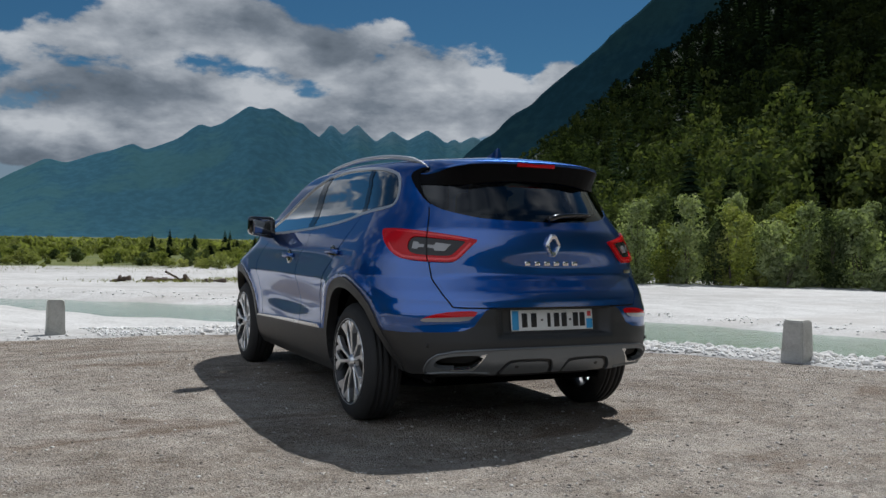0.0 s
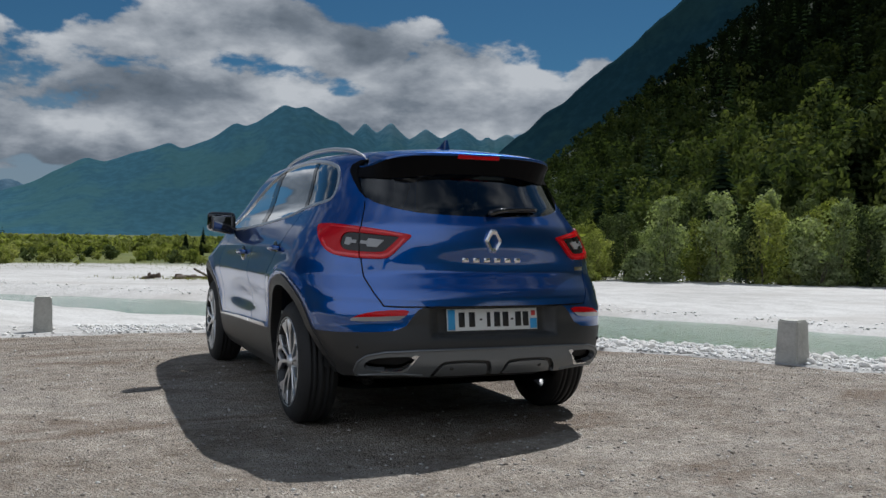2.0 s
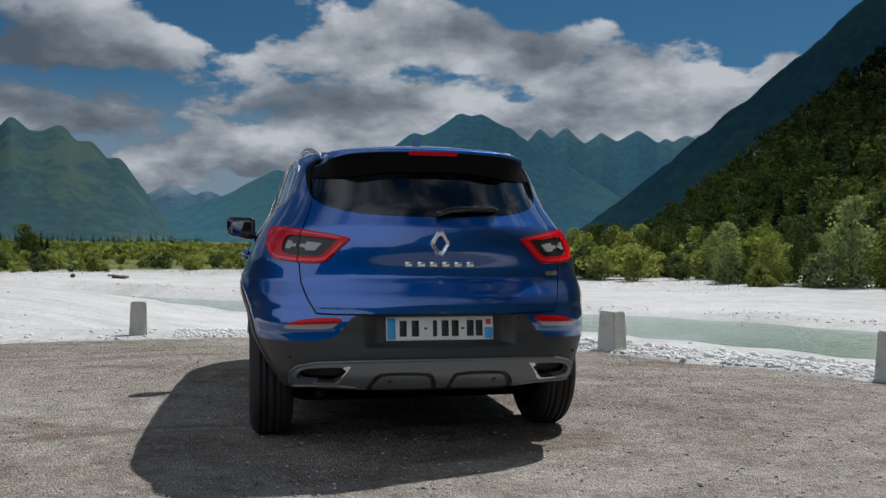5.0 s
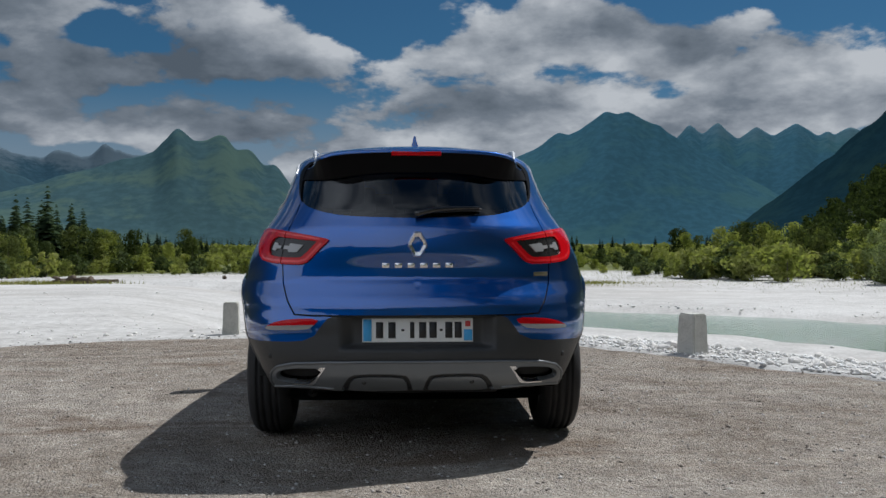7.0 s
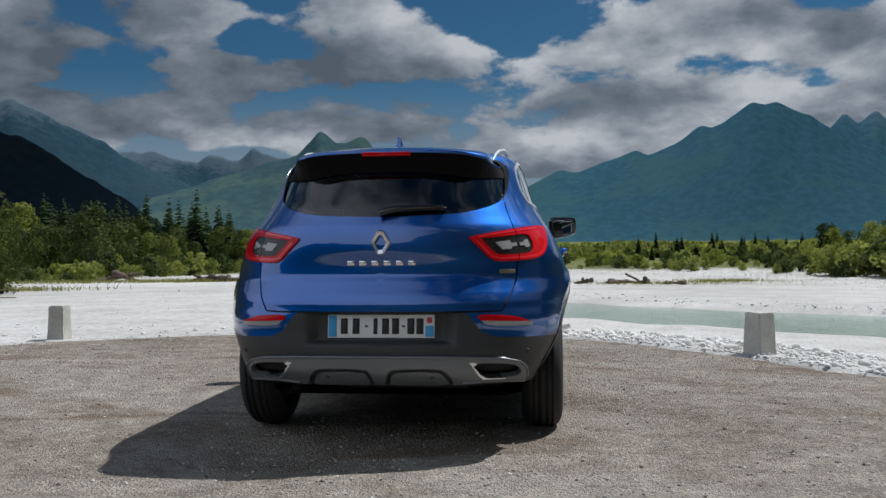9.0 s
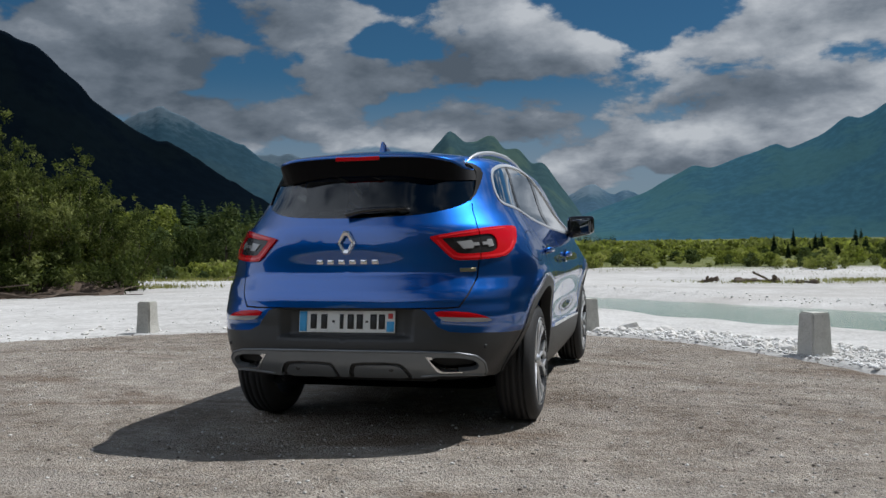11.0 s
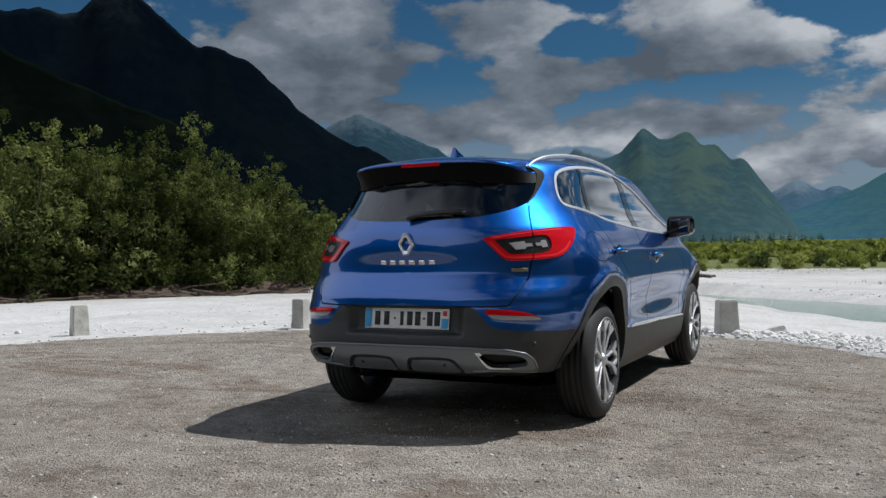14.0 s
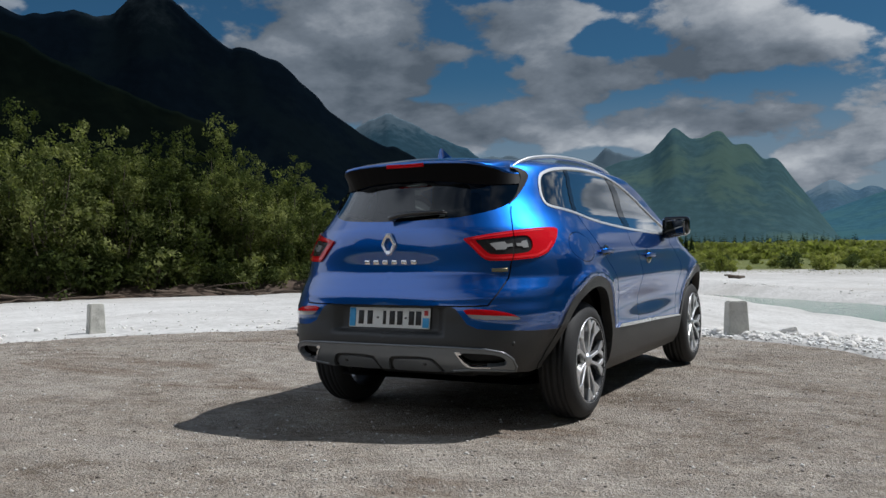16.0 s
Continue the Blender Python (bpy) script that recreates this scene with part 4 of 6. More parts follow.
door_front_area = on_side((.99, .3), (1.0, .52), (.985, .75), (.945, .95), (.915, 1.105), (.93, 1.46), (1.2, 1.46), (1.7, 1.3), (2.0, 1.15), (2.02, 1.06), (2.07, .90), (2.06, .72), (2.02, .55), (2.02, .3))
screen_area = rounded([(U_ALL + .3, 1.075), (4.48, 1.085), (4.36, 1.11), (4.36, 1.30), (4.40, 1.45), (4.5, 1.485), (U_ALL + .3, 1.49)], 1)
bonnet_area = [(U_ALL + .3, 1.06), (4.05, 1.055), (3.95, .96), (4.1, .86), (U_ALL + .3, .80)]
# the first area that holds a spot takes it
AREAS = [("arch_hole", arch_rear), ("arch_hole", low_cut), ("arch_hole", tail_cut), ("arch_hole", arch_front), ("trim_rear", trim_rear), ("trim_front", trim_front),
         ("gap_lamp", gap_lamp), ("clear_in", lamp_clear_in), ("clear_out", lamp_clear_out), ("bezel", lamp_bezel), ("guide_low", guide_low), ("guide_top", guide_top), ("lamp", lamp_line), ("refl", refl_line),
         ("quarter", None), ("glass_rear_door", None), ("glass_front_door", None), ("corner_a", None), ("pillar_c", None), ("pillars", None), ("chrome", dlo_line),
         ("rear_glass", glass_line), ("fin", fin_line), ("gap_hatch", seam_hatch), ("notch_panel", notch_panel), ("notch", notch_line), ("outlet", outlet_line), ("outlet_chrome", outlet_chrome), ("skid", skid_line),
         ("bumper", bumper_area), ("strip", strip_area), ("sill", sill_area),
         ("gap_b", seam_b), ("gap_rear_door", seam_rear_door), ("gap_front_door", seam_front_door), ("flap_gap", seam_flap),
         ("hatch", hatch_area), ("door_rear", door_rear_area), ("door_front", door_front_area), ("screen", screen_area), ("bonnet", bonnet_area)]
LINES = [poly for _, poly in AREAS if poly] + [dlo_inner, refl_red]


def cut_body():
    """Triangles of the right half in (u, v), sorted into areas."""
    from mathutils.geometry import delaunay_2d_cdt
    vmax = V_TOP + V_CAP
    pts, edges = [], []
    for poly in LINES:
        q = [(min(max(a, 0), U_ALL), min(max(b - Z0, 0), V_TOP - .001)) for a, b in dense(poly)]
        keep = [q[0]]
        for p in q[1:]:
            if math.hypot(p[0] - keep[-1][0], p[1] - keep[-1][1]) > .0025:
                keep.append(p)
        n = len(pts)
        pts += keep
        edges += [(n + i, n + (i + 1) % len(keep)) for i in range(len(keep))]
    fixed = np.array(pts)
    for a, b, steps in (((0, 0), (U_ALL, 0), 150), ((U_ALL, 0), (U_ALL, vmax), 64), ((U_ALL, vmax), (0, vmax), 120), ((0, vmax), (0, 0), 64)):
        n = len(pts)
        pts += [(a[0] + (b[0] - a[0]) * i / steps, a[1] + (b[1] - a[1]) * i / steps) for i in range(steps + 1)]
        edges += [(n + i, n + i + 1) for i in range(steps)]
    vs = np.concatenate([np.arange(.022, V_TOP - .05, .022), np.linspace(V_TOP - .045, V_TOP, 6), V_TOP + np.linspace(.02, V_CAP - .02, 14)])
    gu, gv = np.meshgrid(np.arange(.022, U_ALL - .01, .027), vs)
    grid = np.column_stack([gu.ravel(), gv.ravel()])
    cell = {}
    for i, (a, b) in enumerate(fixed):
        cell.setdefault((int(a / .02), int(b / .02)), []).append(i)
    free = []
    for a, b in grid:
        i, j = int(a / .02), int(b / .02)
        near = [k for di in (-1, 0, 1) for dj in (-1, 0, 1) for k in cell.get((i + di, j + dj), ())]
        if not near or np.min(np.hypot(fixed[near, 0] - a, fixed[near, 1] - b)) > .010:
            free.append((a, b))
    pts += free
    res = delaunay_2d_cdt([Vector(p) for p in pts], edges, [], 0, 1e-6)
    uv = np.array([tuple(p) for p in res[0]])
    tris = np.array([f for f in res[2] if len(f) == 3])
    mid = uv[tris].mean(1)
    a, b, c = uv[tris[:, 0]], uv[tris[:, 1]], uv[tris[:, 2]]
    area = (b[:, 0] - a[:, 0]) * (c[:, 1] - a[:, 1]) - (b[:, 1] - a[:, 1]) * (c[:, 0] - a[:, 0])
    tris = np.where((area < 0)[:, None], tris[:, ::-1], tris)
    mid = np.column_stack([mid[:, 0], mid[:, 1] + Z0])
    open_to = inside(dlo_inner, mid) & (mid[:, 1] < ZTOP)
    names = np.full(len(tris), "body", dtype=object)
    done = np.zeros(len(tris), bool)
    post = inside(pillar_b, mid) | inside(pillar_c, mid) | inside(corner_a, mid)
    special = {"corner_a": open_to & inside(corner_a, mid), "pillar_c": open_to & inside(pillar_c, mid), "quarter": open_to & ~post & inside(quarter_area, mid), "glass_rear_door": open_to & ~post & inside(rear_glass_area, mid),
               "glass_front_door": open_to & ~post & ~inside(quarter_area, mid) & ~inside(rear_glass_area, mid), "pillars": open_to & post}
    for name, poly in AREAS:
        here = special[name] if poly is None else inside(poly, mid)
        if name == "gap_lamp":
            here = here & inside(lamp_line, mid)
        hit = here & ~done & ((mid[:, 1] < ZTOP) | (name == "x"))
        names[hit] = name
        done |= hit
    red = inside(refl_red, mid)
    names[(names == "refl") & red] = "refl_red"
    keep = np.abs(area) > 1e-9
    return uv, tris[keep], names[keep]


UV, TRIS, AREA_OF = cut_body()
SPOT, FACING = hull(UV[:, 0], UV[:, 1]), hull_normal(UV[:, 0], UV[:, 1])
FACING[(UV[:, 0] < 1e-6) | (UV[:, 1] > V_TOP + V_CAP - 1e-6), 0] = 0
FACING[np.linalg.norm(FACING, axis=1) < 1e-6] = (0, 0, 1)
FACING /= np.linalg.norm(FACING, axis=1, keepdims=True)


def panel(name, areas, mat, parent, side=0, proud=0.0, thick=.014, label=""):
    """A panel out of one or more areas of the body; side 1: right, -1: left, 0: both halves in one."""
    tri = TRIS[np.isin(AREA_OF, areas)]
    used, idx = np.unique(tri, return_inverse=True)
    tri = idx.reshape(-1, 3)
    p, n = SPOT[used] + FACING[used] * proud, FACING[used]
    count = {}
    for f in tri:
        for a, b in ((f[0], f[1]), (f[1], f[2]), (f[2], f[0])):
            count[(a, b)] = count.get((a, b), 0) + 1
    rim = [(a, b) for a, b in count if (b, a) not in count and not (p[a][0] < 1e-5 and p[b][0] < 1e-5)]
    verts, norms, faces = [p], [n], [tuple(f) for f in tri]
    k = len(p)
    low = p - n * thick
    for a, b in rim:
        verts.append(np.array([p[a], p[b], low[b], low[a]]))
        norms.append(np.zeros((4, 3)))
        faces.append((k + 1, k, k + 3, k + 2))
        k += 4
    verts, norms = np.concatenate(verts), np.concatenate(norms)
    flip = np.array([-1, 1, 1])
    if side == -1:
        verts, norms, faces = verts * flip, norms * flip, [f[::-1] for f in faces]
    if side == 0:
        m = len(verts)
        faces = faces + [tuple(i + m for i in f[::-1]) for f in faces]
        verts, norms = np.concatenate([verts, verts * flip]), np.concatenate([norms, norms * flip])
    me = raw_mesh(name, verts, faces, mat)
    me.normals_split_custom_set_from_vertices(norms.tolist())
    return part(name, me, mat, parent, label)


def lathe(profile, steps, axis_x=0.0):
    """A turned shape round the x axis from (x, r) pairs, closed along the profile's ends."""
    v, f = [], []
    for x, r in profile:
        v += [(x + axis_x, r * math.cos(a), r * math.sin(a)) for a in np.linspace(0, 2 * np.pi, steps, endpoint=False)]
    return v, grid_faces(steps, len(profile), True)


def box_bm(sx, sy, sz, bevel=.01, segs=3):
    bm = bmesh.new()
    bmesh.ops.create_cube(bm, size=1)
    for v in bm.verts:
        v.co = Vector((v.co.x * sx, v.co.y * sy, v.co.z * sz))
    if bevel:
        bmesh.ops.bevel(bm, geom=bm.edges[:], offset=bevel, segments=segs, affect="EDGES", profile=.6)
    for f in bm.faces:
        f.smooth = True
    return bm


def tube_mesh(name, points, radius, mat, flat=1.0, sides=10, taper=None):
    """A bar along a line; flat squeezes it in x."""
    p = np.array(points, float)
    t = np.gradient(p, axis=0)
    t /= np.linalg.norm(t, axis=1, keepdims=True)
    v = []
    for i, (q, d) in enumerate(zip(p, t)):
        d = Vector(d)
        s = d.cross(Vector((0, 0, 1)))
        s = s.normalized() if s.length > 1e-4 else Vector((1, 0, 0))
        n = s.cross(d).normalized()
        r = radius * (taper[i] if taper is not None else 1)
        v += [tuple(Vector(q) + s * r * flat * math.cos(a) + n * r * math.sin(a)) for a in np.linspace(0, 2 * np.pi, sides, endpoint=False)]
    f = grid_faces(sides, len(p), True) + [tuple(range(sides))[::-1], tuple(range(len(v) - sides, len(v)))]
    return raw_mesh(name, v, f, mat)


def spline(points, n=24):
    """A smooth line through the points."""
    p = np.array(points, float)
    k = np.concatenate([[0], np.cumsum(np.linalg.norm(np.diff(p, axis=0), axis=1))])
    c = [curve_of(*zip(k, p[:, i])) for i in range(p.shape[1])]
    q = np.linspace(0, k[-1], n)
    return np.column_stack([ci(q) for ci in c])


def build_wheel(wheel, outer):
    """Parts of a wheel about its hub; outer is +1 where the car's right side looks."""
    s = outer
    w, r = .225, .341
    prof = [(.020, .238), (.006, .250), (0, .262), (.006, .290), (.016, .312), (.026, .3245), (.040, .333)]
    tread = []
    for gx in (.062, .092, .133, .163):
        tread += [(gx - .007, .3395), (gx - .005, .330), (gx + .005, .330), (gx + .007, .3395)]
    prof = prof + [(.048, .3385)] + tread + [(.177, .3385)] + [(w - x, q) for x, q in prof[::-1]]
    v, f = lathe([(-s * x, q) for x, q in prof], 96)
    part("tyre", raw_mesh("tyre", v, f if s < 0 else [q[::-1] for q in f], RUBBER), RUBBER, wheel)
    # barrel and lip
    v, f = lathe([(-s * x, q) for x, q in [(.004, .248), (.002, .243), (.006, .238), (.016, .232), (.05, .224), (.15, .222), (.19, .236), (.205, .245)]], 72)
    part("rim_barrel", raw_mesh("rim_barrel", v, f, DARK_ALLOY), DARK_ALLOY, wheel)
    v, f = lathe([(-s * x, q) for x, q in [(.010, .2425), (.0025, .2435), (.0015, .2470), (.006, .2500), (.012, .247)]], 72)
    part("rim_lip", raw_mesh("rim_lip", v, f, ALLOY), ALLOY, wheel)
    v, f = lathe([(-s * x, q) for x, q in [(.075, .001), (.075, .16), (.09, .165), (.09, .001)]], 48)
    part("brake_disc", raw_mesh("brake_disc", v, f, STEEL), STEEL, wheel)
    bm = bmesh.new()

    def bar(a0, r0, w0, a1, r1, w1, x0, x1, deep):
        """A tapering bar in the wheel's face between two spots given by angle and radius."""
        ends = []
        for a, q, wd, x in ((a0, r0, w0, x0), (a1, r1, w1, x1)):
            c = Vector((0, q * math.cos(a), q * math.sin(a)))
            ends.append((c, x, wd))
        d = (ends[1][0] - ends[0][0]).normalized()
        n = Vector((0, -d.z, d.y))
        ring = []
        for c, x, wd in ends:
            ring.append([bm.verts.new(c + n * wd * k + Vector((-s * (x + dx), 0, 0))) for k, dx in ((-.5, .004), (-.36, 0), (.36, 0), (.5, .004), (.42, deep), (-.42, deep))])
        m = len(ring[0])
        for i in range(m):
            bm.faces.new((ring[0][i], ring[0][(i + 1) % m], ring[1][(i + 1) % m], ring[1][i])).material_index = int(i > 2)
        bm.faces.new(ring[0][::-1])
        bm.faces.new(ring[1])
    for i in range(5):
        a = math.pi / 2 + i * 2 * math.pi / 5
        for k in (-1, 1):
            bar(a + k * .20, .040, .019, a + k * .235, .200, .022, .022, .011, .034)
            bar(a + k * .270, .176, .032, a + k * .070, .243, .030, .012, .006, .03)
            bar(a + k * .235, .172, .034, a + k * .375, .244, .052, .012, .006, .03)
        bar(a - .11, .238, .020, a + .11, .238, .020, .007, .007, .02)
    bmesh.ops.recalc_face_normals(bm, faces=bm.faces[:])
    part("spokes", bm, ALLOY, wheel, "twin machined alloy spokes with dark pockets").data.materials.append(DARK_ALLOY)
    v, f = lathe([(-s * x, q) for x, q in [(.006, .0005), (.007, .026), (.014, .031), (.03, .052), (.05, .056)]], 40)
    part("hub_cap", raw_mesh("hub_cap", v, f, ALLOY), ALLOY, wheel)
    for i in range(5):
        a = math.pi / 2 + (i + .5) * 2 * math.pi / 5
        v, f = lathe([(-s * x, q) for x, q in [(.024, .0005), (.024, .008), (.03, .009), (.05, .009)]], 10)
        ob = part("wheel_bolt", raw_mesh("wheel_bolt", v, f, DARK_ALLOY), DARK_ALLOY, wheel)
        ob.location = (0, .042 * math.cos(a), .042 * math.sin(a))


def roof_z(x, y):
    uu, vv = np.meshgrid(np.linspace(0, U_ALL, 260), np.linspace(V_TOP - .08, V_TOP + V_CAP, 60))
    q = hull(uu, vv).reshape(-1, 3)
    i = np.argmin((q[:, 0] - abs(x)) ** 2 + (q[:, 1] - y) ** 2)
    return q[i, 2]


def tail_y(x, z):
    """How far back the tail reaches at x and height z."""
    lo, hi = 0.0, U_REAR
    for _ in range(40):
        m = (lo + hi) / 2
        if hull(m, z - Z0)[0] < abs(x):
            lo = m
        else:
            hi = m
    return float(hull(lo, z - Z0)[1])


def build_car():
    car = tagged(new("car"), "glossy metallic blue compact SUV parked on the gravel lot", "car")
    body = panel("body", ["body"], CAR_BLUE, car)
    panel("tailgate_gap", ["gap_hatch"], UNDER, car, 0, -.010, .004)
    for s in (1, -1):
        for area in ("gap_b", "gap_rear_door", "gap_front_door"):
            panel("door_gap", [area], UNDER, car, s, -.010, .004)
    panel("fuel_flap_gap", ["flap_gap"], UNDER, car, 1, -.006, .004)
    panel("flank", ["flap_gap"], CAR_BLUE, car, -1)
    panel("bonnet", ["bonnet"], CAR_BLUE, car)
    panel("windscreen", ["screen"], WINDSCREEN, car, 0, -.002)
    hatch = panel("tailgate", ["hatch"], CAR_BLUE, car)
    panel("rear_window", ["rear_glass"], PRIVACY, hatch, 0, -.003, .006, "dark tinted rear window")
    for s in (1, -1):
        panel("window_edge", ["fin"], LIP_BLACK, hatch, s, .004, .02)
    bumper = panel("bumper", ["bumper"], PLASTIC, car, 0, .003, .02, "black plastic rear bumper")
    panel("skid_plate", ["skid"], SATIN_GREY, bumper, 0, .013, .03, "satin grey skid plate")
    for zs in ([(0, .487), (.25, .487), (.42, .484), (.58, .475), (.67, .455), (.722, .42), (.742, .38), (.725, .356)], [(.40, .366), (.50, .373), (.62, .369), (.72, .358)]):
        q = np.array(dense(zs, False, .02))
        p = hull(q[:, 0], q[:, 1] - Z0) + hull_normal(q[:, 0], q[:, 1] - Z0) * .0125
        runs = [np.concatenate([p[:0:-1] * [-1, 1, 1], p])] if zs[0][0] == 0 else [p, p * [-1, 1, 1]]
        for run in runs:
            part("skid_edge", tube_mesh("skid_edge", run, .0065, SATIN_GREY), SATIN_GREY, bumper, "rounded satin grey edge")
    panel("skid_recess", ["notch"], PLASTIC, bumper, 0, -.006, .01)
    panel("skid_panel", ["notch_panel"], SATIN_GREY, bumper, 0, .006, .02)
    for s in (1, -1):
        panel("exhaust_outlet", ["outlet"], UNDER, bumper, s, -.035, .01, "dark trapezoid exhaust opening")
        panel("outlet_trim", ["outlet_chrome"], CHROME, bumper, s, .017, .03, "chrome edge of the outlet")
        refl = panel("reflector", ["refl_red"], RED_LENS, bumper, s, .006, .02, "slim red bumper reflector")
        panel("reversing_lens", ["refl"], CLEAR_LENS, refl, s, .006, .02, "clear lower strip")
        lamp = panel("tail_lamp", ["lamp"], RED_LENS, car, s, .010, .03, "red wrap-round tail lamp")
        panel("lamp_gap", ["gap_lamp"], UNDER, lamp, s, .001, .004)
        for area in ("guide_low", "guide_top"):
            panel("light_guide", [area], GUIDE_RED, lamp, s, .0115, .02, "bright red light guide")
        panel("lamp_bezel", ["bezel"], LAMP_DARK, lamp, s, .003, .02)
        panel("clear_lens", ["clear_in"], CLEAR_LENS, lamp, s, .008, .02)
        panel("clear_lens", ["clear_out"], CLEAR_LENS, lamp, s, .008, .02)
        panel("wheel_arch_trim", ["trim_rear"], PLASTIC, car, s, .008, .06)
        panel("wheel_arch_trim", ["trim_front"], PLASTIC, car, s, .008, .06)
        panel("sill_trim", ["sill"], PLASTIC, car, s, .008, .02)
        panel("door_strip", ["strip"], CHROME, car, s, .016, .02, "slim chrome strip along the doors")
        panel("window_surround", ["chrome"], SATIN_CHROME, car, s, .004, .02, "satin chrome window surround")
        for area in ("pillars", "pillar_c", "corner_a"):
            panel("window_pillar", [area], GLOSS_BLACK, car, s, -.001, .02)
        panel("quarter_window", ["quarter"], SIDE_PRIVACY, car, s, -.004, .008)
        rear_door = panel("rear_door", ["door_rear"], CAR_BLUE, car, s)
        panel("window", ["glass_rear_door"], SIDE_PRIVACY, rear_door, s, -.004, .008)
        front_door = panel("front_door", ["door_front"], CAR_BLUE, car, s)
        panel("window", ["glass_front_door"], CLEAR_GLASS, front_door, s, -.004, .008)
        # door handles: a cup pressed into the skin and a bowed grip over it
        for door, hy, hz in ((rear_door, .275, .965), (front_door, 1.20, .925)):
            q = hull(u_at(hy, hz), hz - Z0)
            v, f = lathe([(s * x, r) for x, r in [(.006, .0005), (.005, .030), (.007, .044), (.002, .050)]], 30)
            ob = part("handle_cup", raw_mesh("handle_cup", [(x, y * 1.35, z) for x, y, z in v], f, GLOSS_BLACK), GLOSS_BLACK, door)
            ob.location = (s * (q[0] - .001), hy, hz - .004)
            g = spline([(s * (q[0] + .004), hy - .10, hz + .004), (s * (q[0] + .030), hy - .06, hz + .010), (s * (q[0] + .034), hy + .04, hz + .008), (s * (q[0] + .006), hy + .10, hz)], 14)
            part("door_handle", tube_mesh("door_handle", g, .015, CAR_BLUE, .55), CAR_BLUE, door)
        # wing mirror
        mirror = new("wing_mirror")
        mirror.parent, mirror.location = car, (s * .948, 1.83, 1.135)
        shell = box_bm(.205, .13, .155, .045, 5)
        for v in shell.verts:
            v.co.y += .035 * (abs(v.co.x) / .1) ** 2 * (1 if v.co.y > 0 else .2) * -1
            v.co.z *= 1 - .12 * (s * v.co.x / .1)
            v.co.z += .010 * s * v.co.x / .1
        part("housing", shell, GLOSS_BLACK, mirror, "gloss black mirror shell")
        pane = box_bm(.165, .006, .118, .02, 3)
        ob = part("mirror_glass", pane, MIRROR, mirror)
        ob.matrix_local = pose(0, -.066, -.002, 5, 0, -s * 14)
        line = tube_mesh("trim_line", spline([(-.085, -.058, .045), (0, -.072, .048), (.085, -.058, .046)], 12), .004, CHROME)
        part("trim_line", line, CHROME, mirror)
        arm = tube_mesh("arm", [(-s * .09, .01, -.055), (-s * .15, .02, -.065), (-s * .21, .03, -.062)], .022, GLOSS_BLACK, 1.5)
        part("arm", arm, GLOSS_BLACK, mirror)
        # roof rail
        rail = spline([(s * .520, -.30, roof_z(.517, -.30) - .012), (s * .532, -.19, 1.500), (s * .550, -.02, 1.534), (s * .568, .30, 1.562), (s * .572, .65, 1.570), (s * .566, 1.0, 1.560), (s * .556, 1.35, 1.532), (s * .55, 1.48, 1.510)], 40)
        part("roof_rail", tube_mesh("roof_rail", rail, .0145, SATIN_CHROME, .85, 10, np.interp(np.arange(40), [0, 5, 35, 39], [.45, 1, 1, .45])), SATIN_CHROME, car, "satin chrome roof rail")
        # wheels in their dark housings
        for wy in (0, 2.646):
            wheel = new("wheel")
            wheel.parent, wheel.location = car, (s * .885, wy, .338)
            wheel.rotation_euler = (radians(20 + 31 * s + wy * 23), 0, 0)
            build_wheel(wheel, s)
            arc = np.radians(np.linspace(-14, 178 if wy == 0 else 194, 40))
            v = [(s * x, wy + .432 * math.cos(a), ARCH_Z + .432 * math.sin(a)) for x in (.79, .70, .56) for a in arc]
            v += [(s * .56, wy + .05 * math.cos(a), ARCH_Z + .05 * math.sin(a)) for a in arc]
            part("wheel_housing", raw_mesh("wheel_housing", v, grid_faces(len(arc), 4), UNDER), UNDER, car)
    # spoiler over the rear window with the high brake lamp: a ridge that runs down both pillars
    gu, gv = np.meshgrid(np.linspace(0, 1.6, 260), np.linspace(1.15 - Z0, V_TOP + V_CAP, 300))
    skin, out_n = hull(gu, gv).reshape(-1, 3), hull_normal(gu, gv).reshape(-1, 3)

    def on_skin(p):
        i = int(np.argmin(((skin - p) ** 2).sum(1)))
        return skin[i], out_n[i]
    path = spline([(0, -.612, 1.494), (.15, -.607, 1.493), (.29, -.595, 1.489), (.38, -.578, 1.483), (.437, -.552, 1.475), (.482, -.508, 1.465), (.518, -.45, 1.456), (.545, -.385, 1.450), (0.570, -0.326, 1.442), (0.580, -0.270, 1.434)], 50)
    blue, black = [], []
    for i, e in enumerate(np.asarray(path, float)):
        s = i / 49
        near, nn = on_skin(e)
        end = float(sstep(s, .66, 1.0))
        e = e * (1 - end) + (near + nn * .002) * end
        fin = float(sstep(s, .55, .95))                 # the lip turns down towards the flanks
        root, rn = on_skin(e + np.array([0, .30 - .04 * (e[0] / .5) ** 2, .03]) * (1 - end))
        foot, fn = on_skin(e + np.array([-.012 * e[0], .015, -.088]) * (1 - fin) + np.array([.016, -.020, -.070]) * fin)
        root, foot = root + rn * .0015, foot + fn * .0025
        root = root * (1 - end) + (near + nn * .001) * end
        side = end
        rim = e + np.array([0, .002, -.013]) * (1 - .6 * end)
        mid = [root * (1 - k) + e * k + rn * .010 * math.sin(math.pi * k) * (1 - side) for k in (.35, .7, .94)]
        blue.append([root, *mid, e, rim])
        black.append([rim, rim * .55 + foot * .45 + np.array([0, .006, .004]) * (1 - side), foot])

